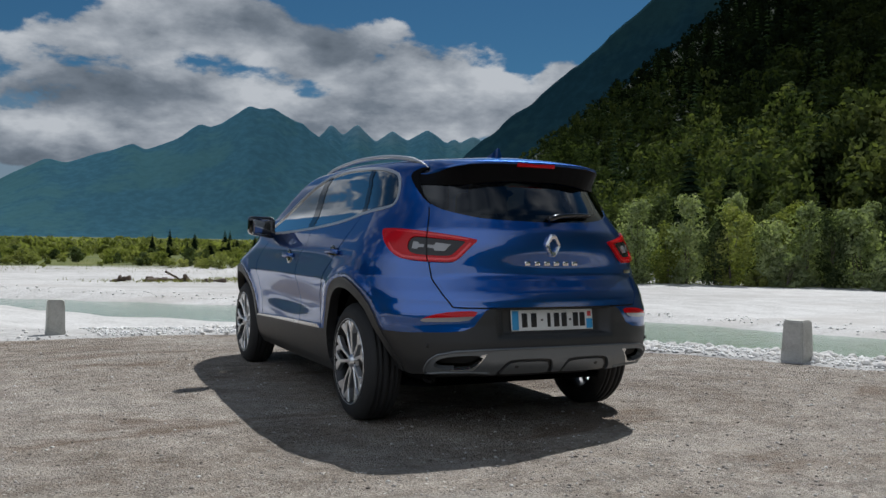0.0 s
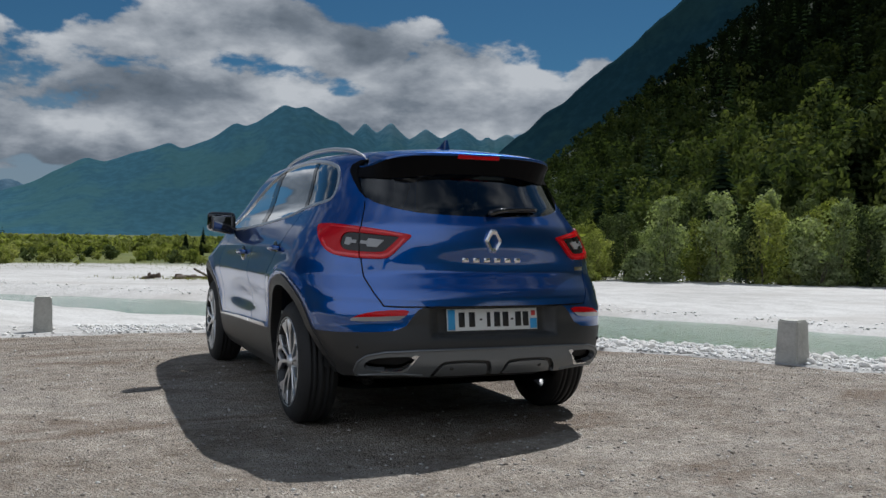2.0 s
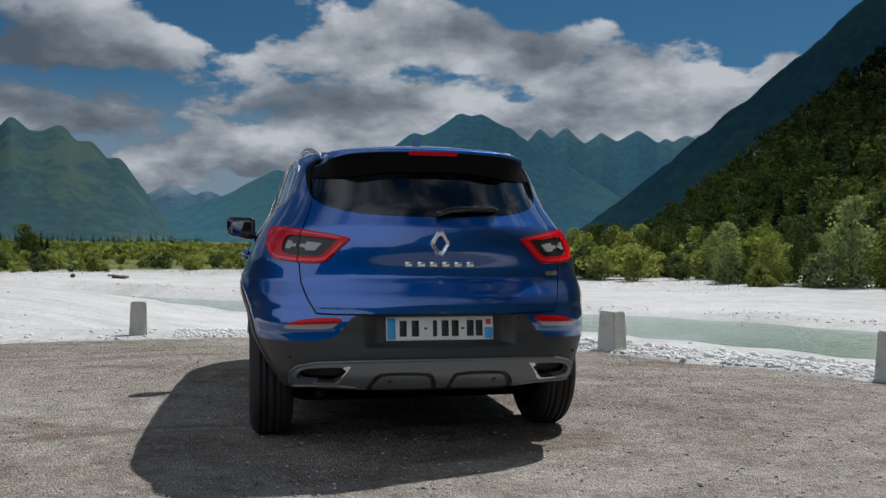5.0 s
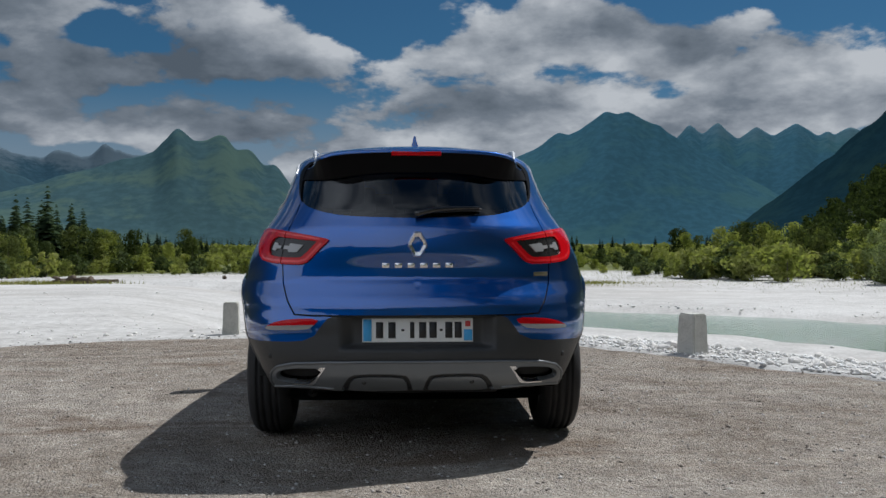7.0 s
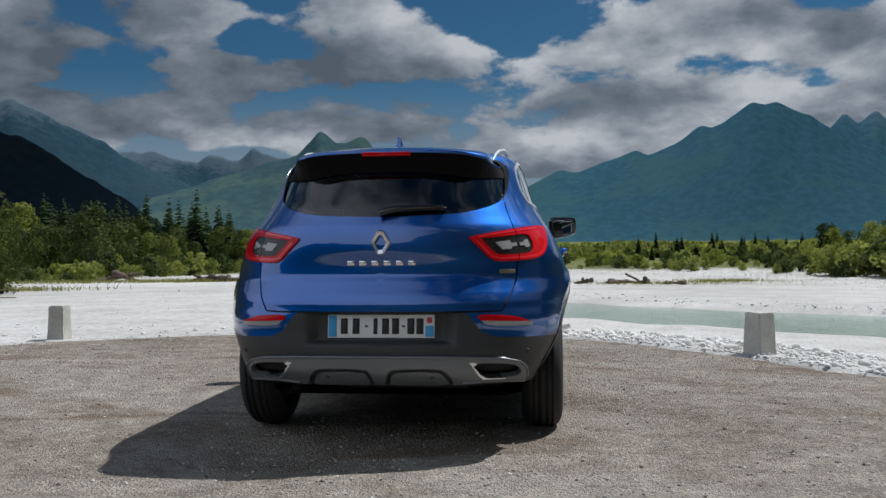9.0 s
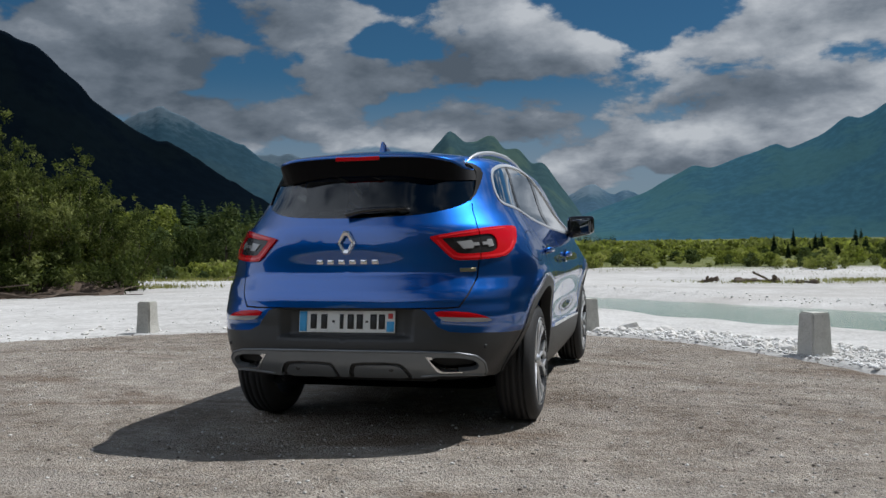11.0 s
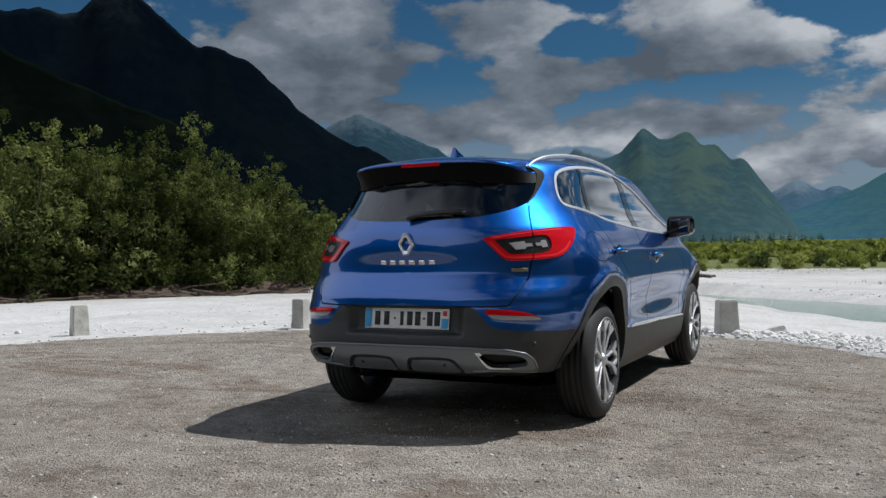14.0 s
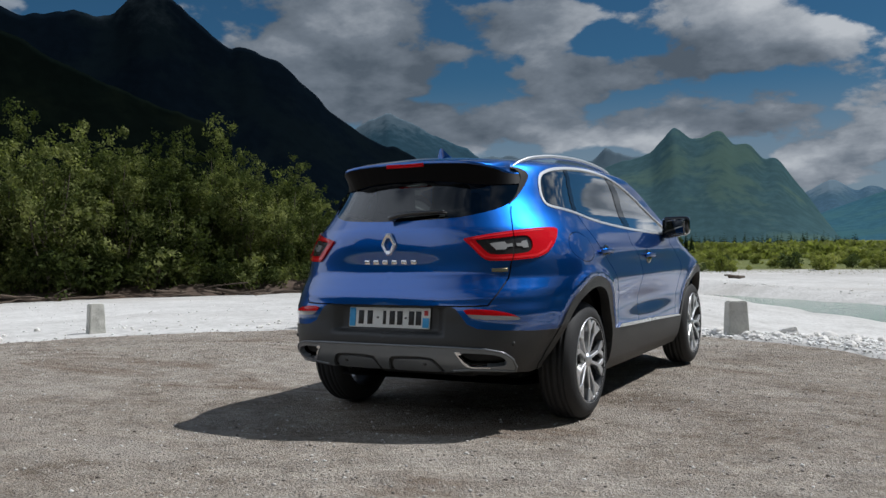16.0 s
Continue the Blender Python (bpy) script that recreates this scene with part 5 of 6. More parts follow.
    def both_sides(rows):
        full = [[(-x, y, z) for x, y, z in r] for r in rows[:0:-1]] + [[tuple(p) for p in r] for r in rows]
        n = len(full)
        return [r[j] for j in range(len(full[0])) for r in full], [f[::-1] for f in grid_faces(n, len(full[0]))]
    spoiler = part("spoiler", raw_mesh("spoiler", *both_sides(blue), CAR_BLUE), CAR_BLUE, car)
    part("spoiler_lip", raw_mesh("spoiler_lip", *both_sides(black), LIP_BLACK), LIP_BLACK, spoiler)
    lamp = box_bm(.245, .014, .022, .005)
    for q in lamp.verts:
        q.co.y += .05 * (q.co.x / .495) ** 2
    ob = part("brake_lamp", lamp, RED_LENS, spoiler, "long red high-level brake lamp")
    ob.location = (0, -.606, 1.476)
    # shark-fin aerial
    bm = bmesh.new()
    prof = [(-.185, 0, .020), (-.175, .065, .006), (-.150, .066, .006), (-.11, .040, .012), (-.04, .014, .020), (.01, 0, .014)]
    base = roof_z(0, -.12) - .004
    rings = [[bm.verts.new((sx * w, y, 0 if k == 0 else h)) for k, sx in ((0, -1.3), (1, -1), (1, 1), (0, 1.3))] for y, h, w in prof]
    for a, b in zip(rings[:-1], rings[1:]):
        for i in range(3):
            bm.faces.new((a[i], a[i + 1], b[i + 1], b[i]))
    bm.faces.new(rings[0][::-1]), bm.faces.new(rings[-1])
    bmesh.ops.recalc_face_normals(bm, faces=bm.faces[:])
    bmesh.ops.bevel(bm, geom=[e for e in bm.edges], offset=.003, segments=2, affect="EDGES")
    ob = part("aerial", bm, CAR_BLUE, car, "blue shark-fin roof aerial")
    ob.location = (0, 0, base)
    # number plate with bars for its characters
    plate = box_bm(.52, .008, .112, .0035, 2)
    plate_ob = part("number_plate", plate, PLATE_WHITE, bumper, "white number plate with blue end bands")
    plate_ob.matrix_local = pose(0, -.800, .627, -8, 0, 0)
    for x, z, w, h, m, nm in ((-.236, 0, .040, .102, PLATE_BLUE, "band"), (.236, -.024, .040, .052, PLATE_BLUE, "band"), (.236, .029, .024, .026, PLATE_RED, "mark")):
        ob = part(nm, box_bm(w, .003, h, .001, 1), m, plate_ob)
        ob.location = (x, -.0055, z)
    for x in (-.175, -.117, -.022, .027, .076, .150, .198 - .004):
        ob = part("character_bar", box_bm(.034 if x != -.022 else .020, .003, .075, .001, 1), PLATE_INK, plate_ob)
        ob.location = (x - .004, -.0055, 0)
    for x in (-.068, .112):
        ob = part("dash_bar", box_bm(.014, .003, .010, .001, 1), PLATE_INK, plate_ob)
        ob.location = (x - .002, -.0055, 0)
    # diamond badge, name bars and a small plate on the tailgate
    bm = bmesh.new()
    rings = []
    for k, y in ((1.0, .004), (1.0, -.010), (.86, -.020), (.58, -.016), (.52, -.002)):
        rings.append([bm.verts.new((px * k, y, pz * k)) for px, pz in ((0, .062), (.016, .060), (.047, .006), (.047, -.006), (.016, -.060), (0, -.062), (-.016, -.060), (-.047, -.006), (-.047, .006), (-.016, .060))])
    m = 10
    for a, b in zip(rings[:-1], rings[1:]):
        for i in range(m):
            bm.faces.new((a[i], a[(i + 1) % m], b[(i + 1) % m], b[i]))
    bmesh.ops.recalc_face_normals(bm, faces=bm.faces[:])
    ob = part("badge", bm, CHROME, hatch, "plain chrome diamond badge")
    ob.location = (0, -.784, 1.030)
    for i in range(6):
        x = -.150 + i * .060
        q = hull(abs(x) * 1.01, .931 - Z0)
        ob = part("name_bar", box_bm(.036, .006, .024, .002, 1), CHROME, hatch)
        ob.location = (x, q[1] - .002, .931)
    q = hull(.63, .884 - Z0)
    ob = part("small_badge", box_bm(.088, .006, .020, .002, 1), BRASS, hatch)
    ob.matrix_local = pose(q[0], q[1] - .002, .884, 0, 0, 32)
    # rear wiper
    wz = spline([(-.01, -.748, 1.172), (.06, -.742, 1.190), (.16, -.722, 1.200), (.30, -.690, 1.205)], 16)
    wiper = part("wiper", tube_mesh("wiper", wz - [0, .012, 0], .013, GLOSS_BLACK, 1.0, 8, np.linspace(1.35, .55, 16)), GLOSS_BLACK, hatch, "black rear wiper arm")
    blade = spline([(.00, -.742, 1.186), (.14, -.728, 1.190), (.31, -.686, 1.197)], 14)
    part("wiper_blade", tube_mesh("wiper_blade", blade, .007, RUBBER), RUBBER, wiper)
    for x, z in ((-.70, .50), (-.25, .392), (.25, .392), (.70, .50)):
        v, f = lathe([(0, .0005), (0, .010), (-.006, .012)], 16)
        ob = part("parking_sensor", raw_mesh("parking_sensor", v, f, PLASTIC), PLASTIC, bumper)
        ob.matrix_local = pose(x, tail_y(x, z) - .009, z, 0, 0, -90)
    # underside, silencer and axle
    edge = hull(np.linspace(0, .92, 40), .352 - Z0 + 0 * np.linspace(0, .92, 40))
    rows = [[(x * k, y + (1 - k) * .9, .350 - d - .03 * sstep(abs(x), .5, .8)) for x, y, z in edge] for k, d in ((.985, 0), (.93, .004), (.80, .03), (.62, .07))]
    full = [[(-x, y, z) for x, y, z in r[:0:-1]] + r for r in rows]
    part("bumper_underside", raw_mesh("bumper_underside", [p for r in full for p in r], grid_faces(len(full[0]), 4), UNDER), UNDER, bumper)
    uu = np.linspace(0, U_ALL, 80)
    rim = hull(uu, 0.0)
    v = [(q[0] * .99, max(q[1], -.40), .232) for q in rim] + [(-q[0] * .99, max(q[1], -.40), .232) for q in rim[::-1]]
    part("underside", raw_mesh("underside", v, [tuple(range(len(v)))], UNDER, False), UNDER, car)
    for nm, size, at in (("silencer", (.62, .22, .12), (.10, -.46, .35)), ("axle", (1.20, .10, .08), (0, .02, .30)), ("spring_arm", (.12, .40, .09), (-.50, -.06, .29)), ("spring_arm", (.12, .40, .09), (.50, -.06, .29)),
                         ("tow_eye", (.05, .10, .05), (-.53, -.36, .27))):
        ob = part(nm, box_bm(*size, .03), UNDER, car)
        ob.location = at
    # cabin
    floor = box_bm(1.30, 2.6, .04, .01)
    part("cabin_floor", floor, UNDER, car).location = (0, .95, .42)
    part("parcel_shelf", box_bm(1.16, .50, .03, .01), CLOTH, car).location = (0, -.28, 1.06)
    dash = box_bm(1.36, .42, .30, .07, 4)
    part("dashboard", dash, PLASTIC, car).location = (0, 1.80, .92)

    def seat(name, x, y, width, heads):
        top_ob = new(name)
        top_ob.parent, top_ob.location = car, (x, y, .45)
        part("cushion", box_bm(width, .52, .17, .06, 4), CLOTH, top_ob).location = (0, .20, .14)
        back = box_bm(width, .15, .62, .06, 4)
        for q in back.verts:
            q.co.y -= .22 * (q.co.z + .3)
            q.co.x *= 1 - .12 * max(q.co.z, 0) / .3
        part("backrest", back, CLOTH, top_ob).location = (0, -.02, .44)
        for hx in heads:
            hr = box_bm(.25, .10, .18, .045, 4)
            part("headrest", hr, CLOTH, top_ob).location = (hx, -.16, .86)
            part("headrest_post", box_bm(.10, .012, .10, .004, 1), STEEL, top_ob).location = (hx, -.155, .75)
    seat("front_seat", -.36, 1.02, .52, (0,))
    seat("front_seat", .36, 1.02, .52, (0,))
    seat("rear_seat", 0, .12, 1.24, (-.40, .0, .40))
    ring = [(-.37 + .185 * math.cos(a), 1.50 + .185 * .42 * math.sin(a), 1.0 + .185 * .9 * math.sin(a)) for a in np.linspace(0, 2 * np.pi, 41)]
    part("steering_wheel", tube_mesh("steering_wheel", ring, .016, PLASTIC), PLASTIC, car)
    return car


car = build_car()

# ---- plants ----
rng = np.random.default_rng(7)


def cards(centres, outward, length, width, jitter, r):
    """Leaf-shaped quads at the centres, facing partly outward."""
    n = len(centres)
    nrm = outward * (1 - jitter) + r.normal(size=(n, 3)) * jitter
    nrm /= np.linalg.norm(nrm, axis=1, keepdims=True) + 1e-9
    t = np.cross(nrm, r.normal(size=(n, 3)))
    t /= np.linalg.norm(t, axis=1, keepdims=True) + 1e-9
    b = np.cross(nrm, t)
    ll = (length * r.uniform(.6, 1.35, n))[:, None]
    ww = (width * r.uniform(.6, 1.35, n))[:, None]
    q = np.stack([centres - t * ll, centres - b * ww + t * ll * .1, centres + t * ll, centres + b * ww + t * ll * .1], 1)
    return q.reshape(-1, 3)


def stems_mesh(name, lines, radius, mat, sides=6):
    v, f = [], []
    for line, rad in zip(lines, radius):
        k = len(v)
        for i, p in enumerate(line):
            rr = rad * (1 - .85 * i / (len(line) - 1))
            v += [(p[0] + rr * math.cos(a), p[1] + rr * math.sin(a), p[2]) for a in np.linspace(0, 2 * np.pi, sides, endpoint=False)]
        f += [tuple(k + i for i in q) for q in grid_faces(sides, len(line), True)]
    return raw_mesh(name, v, f, mat)


def willow_meshes(seed, height, spread, branches, clumps, leaves, leaf, clump_r, pointed=1.0, mat=WILLOW):
    """A many-stemmed willow: the stems' mesh and the leaves' mesh."""
    r = np.random.default_rng(seed)
    lines, rad, cs, outs = [], [], [], []
    for i in range(branches):
        a = r.uniform(0, 2 * np.pi)
        lean = spread * r.uniform(.12, 1.0) ** .8
        top = height * (1 - .55 * (lean / spread) ** 1.3) * r.uniform(.82, 1.04)
        base = np.array([math.cos(a), math.sin(a), 0]) * r.uniform(0, .35)
        t = np.linspace(0, 1, 9)
        line = np.column_stack([base[0] + math.cos(a) * lean * t ** 1.4, base[1] + math.sin(a) * lean * t ** 1.4, top * t ** .92])
        line[:, :2] += np.cumsum(r.normal(size=(9, 2)) * .05, 0)
        lines.append(line), rad.append(r.uniform(.035, .07))
        for c in range(clumps):
            s = r.uniform(.10, 1.02) ** .75
            j = min(int(s * 8), 7)
            p = line[j] + (line[j + 1] - line[j]) * (s * 8 - j)
            side = r.normal(size=3) * [1, 1, .5] * clump_r * (1.5 - s * .9 * pointed)
            cs.append(np.append(p + side, clump_r * (1.15 - .6 * s * pointed)))
    cs = np.array(cs)
    idx = np.repeat(np.arange(len(cs)), leaves)
    off = r.normal(size=(len(idx), 3)) * .5 * [1, 1, 1.05]
    pts = cs[idx, :3] + off * cs[idx, 3:4]
    keep = pts[:, 2] > .12
    out = off + (pts - [0, 0, height * .35]) * [.10, .10, .06]
    out /= np.linalg.norm(out, axis=1, keepdims=True) + 1e-9
    pts, out = pts[keep], out[keep]
    return [stems_mesh("stem", [line[:7]], [w], BARK) for line, w in zip(lines, rad)], quads_mesh("leaves", cards(pts, out, leaf, leaf * .42, .36, r), mat)


def ground_crown(r, h, w, count, leaf, lumps=30, jitter=.36):
    """Cards of a bushy crown that reaches down to the ground, heaped of many small clumps."""
    lz = r.uniform(-.82, .80, lumps)
    la, lrad = r.uniform(0, 2 * np.pi, lumps), np.sqrt(r.uniform(.1, 1, lumps)) * np.sqrt(np.clip(1 - (lz + .1) ** 2, .08, 1)) * .66
    lr = r.uniform(.22, .38, lumps) * (1 - .25 * np.maximum(lz, 0))
    lc = np.column_stack([np.cos(la) * lrad, np.sin(la) * lrad, lz])
    i = r.integers(0, lumps, count)
    d = r.normal(size=(count, 3))
    d /= np.linalg.norm(d, axis=1, keepdims=True)
    p = (lc[i] + d * [1, 1, .8] * (lr[i] * r.uniform(.6, 1.08, count) ** .5)[:, None]) * [w / 2, w / 2, h / 2] + [0, 0, h / 2]
    p[:, 2] = np.maximum(p[:, 2], .01 * h)
    return cards(p, d, leaf, leaf * .6, jitter, r)


def conifer_cards(r, height, width, levels, around):
    """Drooping boughs of a spruce."""
    out = []
    for k in range(levels):
        s = (k + r.uniform(0, .6)) / levels
        z = height * (.06 + .92 * s)
        rad = width / 2 * (1 - s) ** .85 + .10
        n = max(4, int(around * (1 - .6 * s)))
        a = np.linspace(0, 2 * np.pi, n, endpoint=False) + r.uniform(0, 6)
        reach = rad * r.uniform(.65, 1.12, n)
        tip = np.column_stack([np.cos(a) * reach, np.sin(a) * reach, z - reach * r.uniform(.15, .5, n)])
        root = np.column_stack([np.cos(a) * .05, np.sin(a) * .05, np.full(n, z + .1)])
        sidev = np.column_stack([-np.sin(a), np.cos(a), 0 * a]) * (reach * .34 + .10)[:, None]
        mid = root * .45 + tip * .55
        out.append(np.stack([root, mid - sidev - [0, 0, .12], tip, mid + sidev - [0, 0, .12]], 1).reshape(-1, 3))
    return np.concatenate(out)


def stand(template, x, y, scale, turn, sink=.05, tall=1.0):
    z = float(land(np.array([[x, y]]))[0]) - sink
    ob = copy_thing(template, pose(x, y, z, 0, 0, turn))
    ob.scale = (scale, scale, scale * tall)
    return ob


def plant_template(name, label, category, group, stems, leaves, leaf_label=""):
    ob = tagged(new(name), label, category, group)
    for me in stems if isinstance(stems, list) else [stems]:
        part("stem" if isinstance(stems, list) else "trunk", me, None, ob)
    part("crown", leaves, None, ob)
    return ob


def drop(ob):
    for o in (*ob.children_recursive, ob):
        bpy.data.objects.remove(o)


def polar(az, r):
    return r * math.sin(radians(az)), r * math.cos(radians(az)) - 4.9


# willow thicket along the gravel on the near bank
big = [plant_template("willow", "tall bushy green willow at the edge of the white gravel", "willow", "willows on the near bank", *willow_meshes(20 + i, h, w, 24, 20, 27, .072, .31))
       for i, (h, w) in enumerate(((7.8, 2.3), (6.4, 2.6), (5.6, 2.4), (7.0, 2.0)))]
row = [(-33.6, 38.5, 1, .62), (-35.2, 36.0, 2, .78), (-37.2, 35.0, 1, .86), (-39.6, 34.2, 3, .82), (-42.0, 35.5, 0, .90), (-43.6, 33.8, 2, .95), (-45.2, 35.6, 1, 1.02), (-47.4, 33.4, 3, .92),
       (-49.6, 35.4, 3, 1.0), (-51.4, 33.2, 2, 1.08), (-53.6, 35.2, 0, .93), (-55.6, 33.0, 1, 1.0), (-58.0, 34.6, 3, 1.0), (-60.6, 33.0, 0, .9), (-63.5, 34.5, 1, 1.0), (-67, 34, 2, 1.05),
       (-36.5, 42, 3, .9), (-40.5, 41, 0, .86), (-46, 41, 1, 1.05), (-50.5, 41, 3, 1.0), (-54.5, 41, 2, 1.1), (-59, 41, 0, .9)]
for az, r, k, s in row:
    x, y = polar(az, r)
    stand(big[k], x + 1.5, y, s * 1.08, rng.uniform(0, 360))
# lower fringe in front of it
low = [plant_template("willow_bush", "low leafy willow bush at the foot of the thicket", "bush", "bushes on the near bank", *willow_meshes(40 + i, 2.3, 1.5, 13, 8, 20, .10, .33)) for i in range(2)]
for k in range(22):
    az = -34.5 - 29 * (k + rng.uniform(-.3, .3)) / 21
    x, y = polar(az, rng.uniform(32.0, 33.6))
    stand(low[k % 2], x + 1.5, y, rng.uniform(.6, 1.15), rng.uniform(0, 360))

# willows and alders across the river, below the wooded slope
def shore_tree(seed, h, w, mat):
    r = np.random.default_rng(seed)
    lean = [np.array([(0, 0, -.2), (r.normal() * .15, r.normal() * .15, h * .3), (r.normal() * .4, r.normal() * .4, h * .75)]) for _ in range(3)]
    return [stems_mesh("stem", [line], [.09], BARK) for line in lean], quads_mesh("crown", ground_crown(r, h, w, 3300, .16, 46, .28), mat)


far_w = [plant_template("willow", label, "willow", "willows on the far shore", *shore_tree(60 + i, h, w, m))
         for i, (h, w, m, label) in enumerate(((8.4, 4.6, SHORE_WILLOW, "grey-green willow standing along the far shore"), (7.2, 5.4, SHORE_WILLOW, "broad grey-green willow standing along the far shore"),
                                               (9.2, 4.2, DEEP_WILLOW, "dark green alder standing along the far shore"), (8.0, 5.0, BRIGHT_WILLOW, "yellow-green willow standing along the far shore"),
                                               (4.0, 4.6, SHORE_WILLOW, "low rounded willow by the water"), (2.8, 3.2, BRIGHT_WILLOW, "low yellow-green willow by the water")))]
front_row = [(29.6, 0, .72), (31.4, 5, .9), (32.0, 3, .66), (33.8, 2, .78), (34.9, 4, .9), (36.4, 0, .98), (38.4, 3, .80), (39.6, 0, 1.04), (41.2, 2, .78), (42.3, 3, 1.0), (43.7, 5, .8), (44.6, 1, .92), (45.6, 4, .95),
             (46.6, 0, .98), (48.2, 2, .80), (49.4, 1, 1.08), (51.2, 4, 1.0), (52.4, 0, 1.0), (54.2, 3, .95), (56.0, 1, 1.1), (58.0, 2, .95), (60.2, 0, 1.05), (62.5, 3, 1.0)]
for az, k, s in front_row:
    x, y = polar(az, 79 + 2.5 * float(sstep(az, 36, 56)) + rng.uniform(-1.2, 1.2) - (2.5 if k > 3 else 0))
    stand(far_w[k], x, y, s, rng.uniform(0, 360), .75)
for k in range(26):
    az = 29 + 35 * (k + rng.uniform(-.4, .4)) / 25
    x, y = polar(az, rng.uniform(86, 93))
    stand(far_w[(0, 2, 3, 2, 1)[k % 5]], x, y, rng.uniform(.75, 1.12) * (.75 + .25 * float(sstep(az, 29, 38))), rng.uniform(0, 360), .6)

# shrubs of the meadow up the valley
def shrub_mesh(seed, h, w, n, leaf, mat):
    return quads_mesh("crown", ground_crown(np.random.default_rng(seed), h, w, n, leaf, 26, .34), mat)


def short_trunk(h, seed):
    r = np.random.default_rng(seed)
    return stems_mesh("trunk", [np.array([(0, 0, -.2), (r.normal() * .05, r.normal() * .05, h * .3), (r.normal() * .1, r.normal() * .1, h * .6)])], [.03 * h], BARK)


shrubs = [plant_template("shrub", "low yellow-green shrub in the riverside meadow", "shrub", "meadow shrubs", short_trunk(2.4, 80 + i), shrub_mesh(80 + i, 2.4, 3.4, 620, .175, m))
          for i, m in enumerate((SHRUB, BRIGHT_WILLOW, DEEP_WILLOW, SHRUB))]
for k in range(300):
    az = rng.uniform(-16, 33)
    near = 104 - 22 * float(sstep(az, 4, 24))
    r = near + 75 * rng.uniform(0, 1) ** 1.6
    x, y = polar(az, r)
    s = rng.uniform(.30, 1.15) * (.75 + .8 * float(sstep(az, 8, 28))) * (1 + .25 * (r - near) / 75)
    stand(shrubs[k % 4], x, y, s, rng.uniform(0, 360))

# broadleaved trees and spruces
leafy = [plant_template("tree", "rounded broadleaved tree at the wood's edge", "tree", "broadleaved trees", short_trunk(8, 90 + i), quads_mesh("crown", ground_crown(np.random.default_rng(90 + i), 8.0, 6.0, 1500, .22, 44, .28), m))
         for i, m in enumerate((BROADLEAF, DEEP_WILLOW, BROADLEAF, BRIGHT_WILLOW))]
spruce = [plant_template("spruce", "dark slender spruce in the valley woods", "spruce", "spruces", short_trunk(9, 100 + i), quads_mesh("crown", conifer_cards(np.random.default_rng(100 + i), 10.0, w, 30, 15), CONIFER)) for i, w in enumerate((4.6, 5.4, 4.0))]
for k in range(104):
    az = rng.uniform(-44, -12.5)
    near = 92 + 34 * float(sstep(az, -27, -15)) - 10 * float(sstep(az, -32, -42))
    r = near + 60 * rng.uniform(0, 1) ** 1.5
    x, y = polar(az, r)
    stand(leafy[int(rng.integers(0, 4))], x, y, rng.uniform(.55, 1.0) * (1 if az < -24 else .8), rng.uniform(0, 360))
for k in range(56):
    az = -43 + 31 * (k + rng.uniform(-.4, .4)) / 55
    near = 90 + 34 * float(sstep(az, -27, -15)) - 10 * float(sstep(az, -32, -42))
    x, y = polar(az, near - rng.uniform(0, 4))
    stand(shrubs[k % 4], x, y, rng.uniform(.5, 1.2), rng.uniform(0, 360))
for k in range(130):
    az = -46 + 34 * (k + rng.uniform(-.4, .4)) / 129
    x, y = polar(az, rng.uniform(125, 185) + 50 * float(sstep(az, -26, -16)))
    stand(spruce[k % 3], x, y, rng.uniform(.60, 1.02) * (1.05 - .42 * float(sstep(az, -30, -14))), rng.uniform(0, 360))
for k in range(34):
    az = rng.choice([8.5, 11.5, 13.0, 16.0, 19.0]) + rng.normal() * 1.1
    x, y = polar(az, rng.uniform(150, 190))
    stand(spruce[k % 3], x, y, rng.uniform(.30, .62), rng.uniform(0, 360), tall=.85)
for az, r, s in ((32.6, 112, 1.15), (33.9, 110, 1.1), (40.0, 104, 1.5), (42.5, 104, 1.36), (44.2, 106, 1.48), (47.5, 108, 1.3), (30.6, 118, .9)):
    x, y = polar(az, r)
    stand(spruce[int(az) % 3], x, y, s, az * 40)
for k in range(40):
    az = 17 + 16 * rng.uniform(0, 1)
    x, y = polar(az, rng.uniform(92, 150))
    stand(leafy[(0, 2, 3)[k % 3]], x, y, rng.uniform(.45, .8), rng.uniform(0, 360))
for ob in big + low + far_w + shrubs + leafy + spruce:
    drop(ob)


# woods that nobody could count: one sheet of stuff each
def woods(name, label, places, make, mat, variants=8):
    """All the trees of one kind over the places (x, y, scale) in one mesh."""
    kinds = [make(np.random.default_rng(300 + i)) for i in range(variants)]
    z = land(places[:, :2])
    out = []
    for i, (x, y, s) in enumerate(places):
        c, w = math.cos(i * 2.4), math.sin(i * 2.4)
        q = kinds[i % variants]
        out.append(np.column_stack([(q[:, 0] * c - q[:, 1] * w) * s + x, (q[:, 0] * w + q[:, 1] * c) * s + y, q[:, 2] * s * (.85 + .3 * ((i * 7) % 10) / 10) + z[i] - .3]))
    ob = new(name, quads_mesh(name, np.concatenate(out), mat))
    return tagged(ob, label, "woods", kind="stuff")


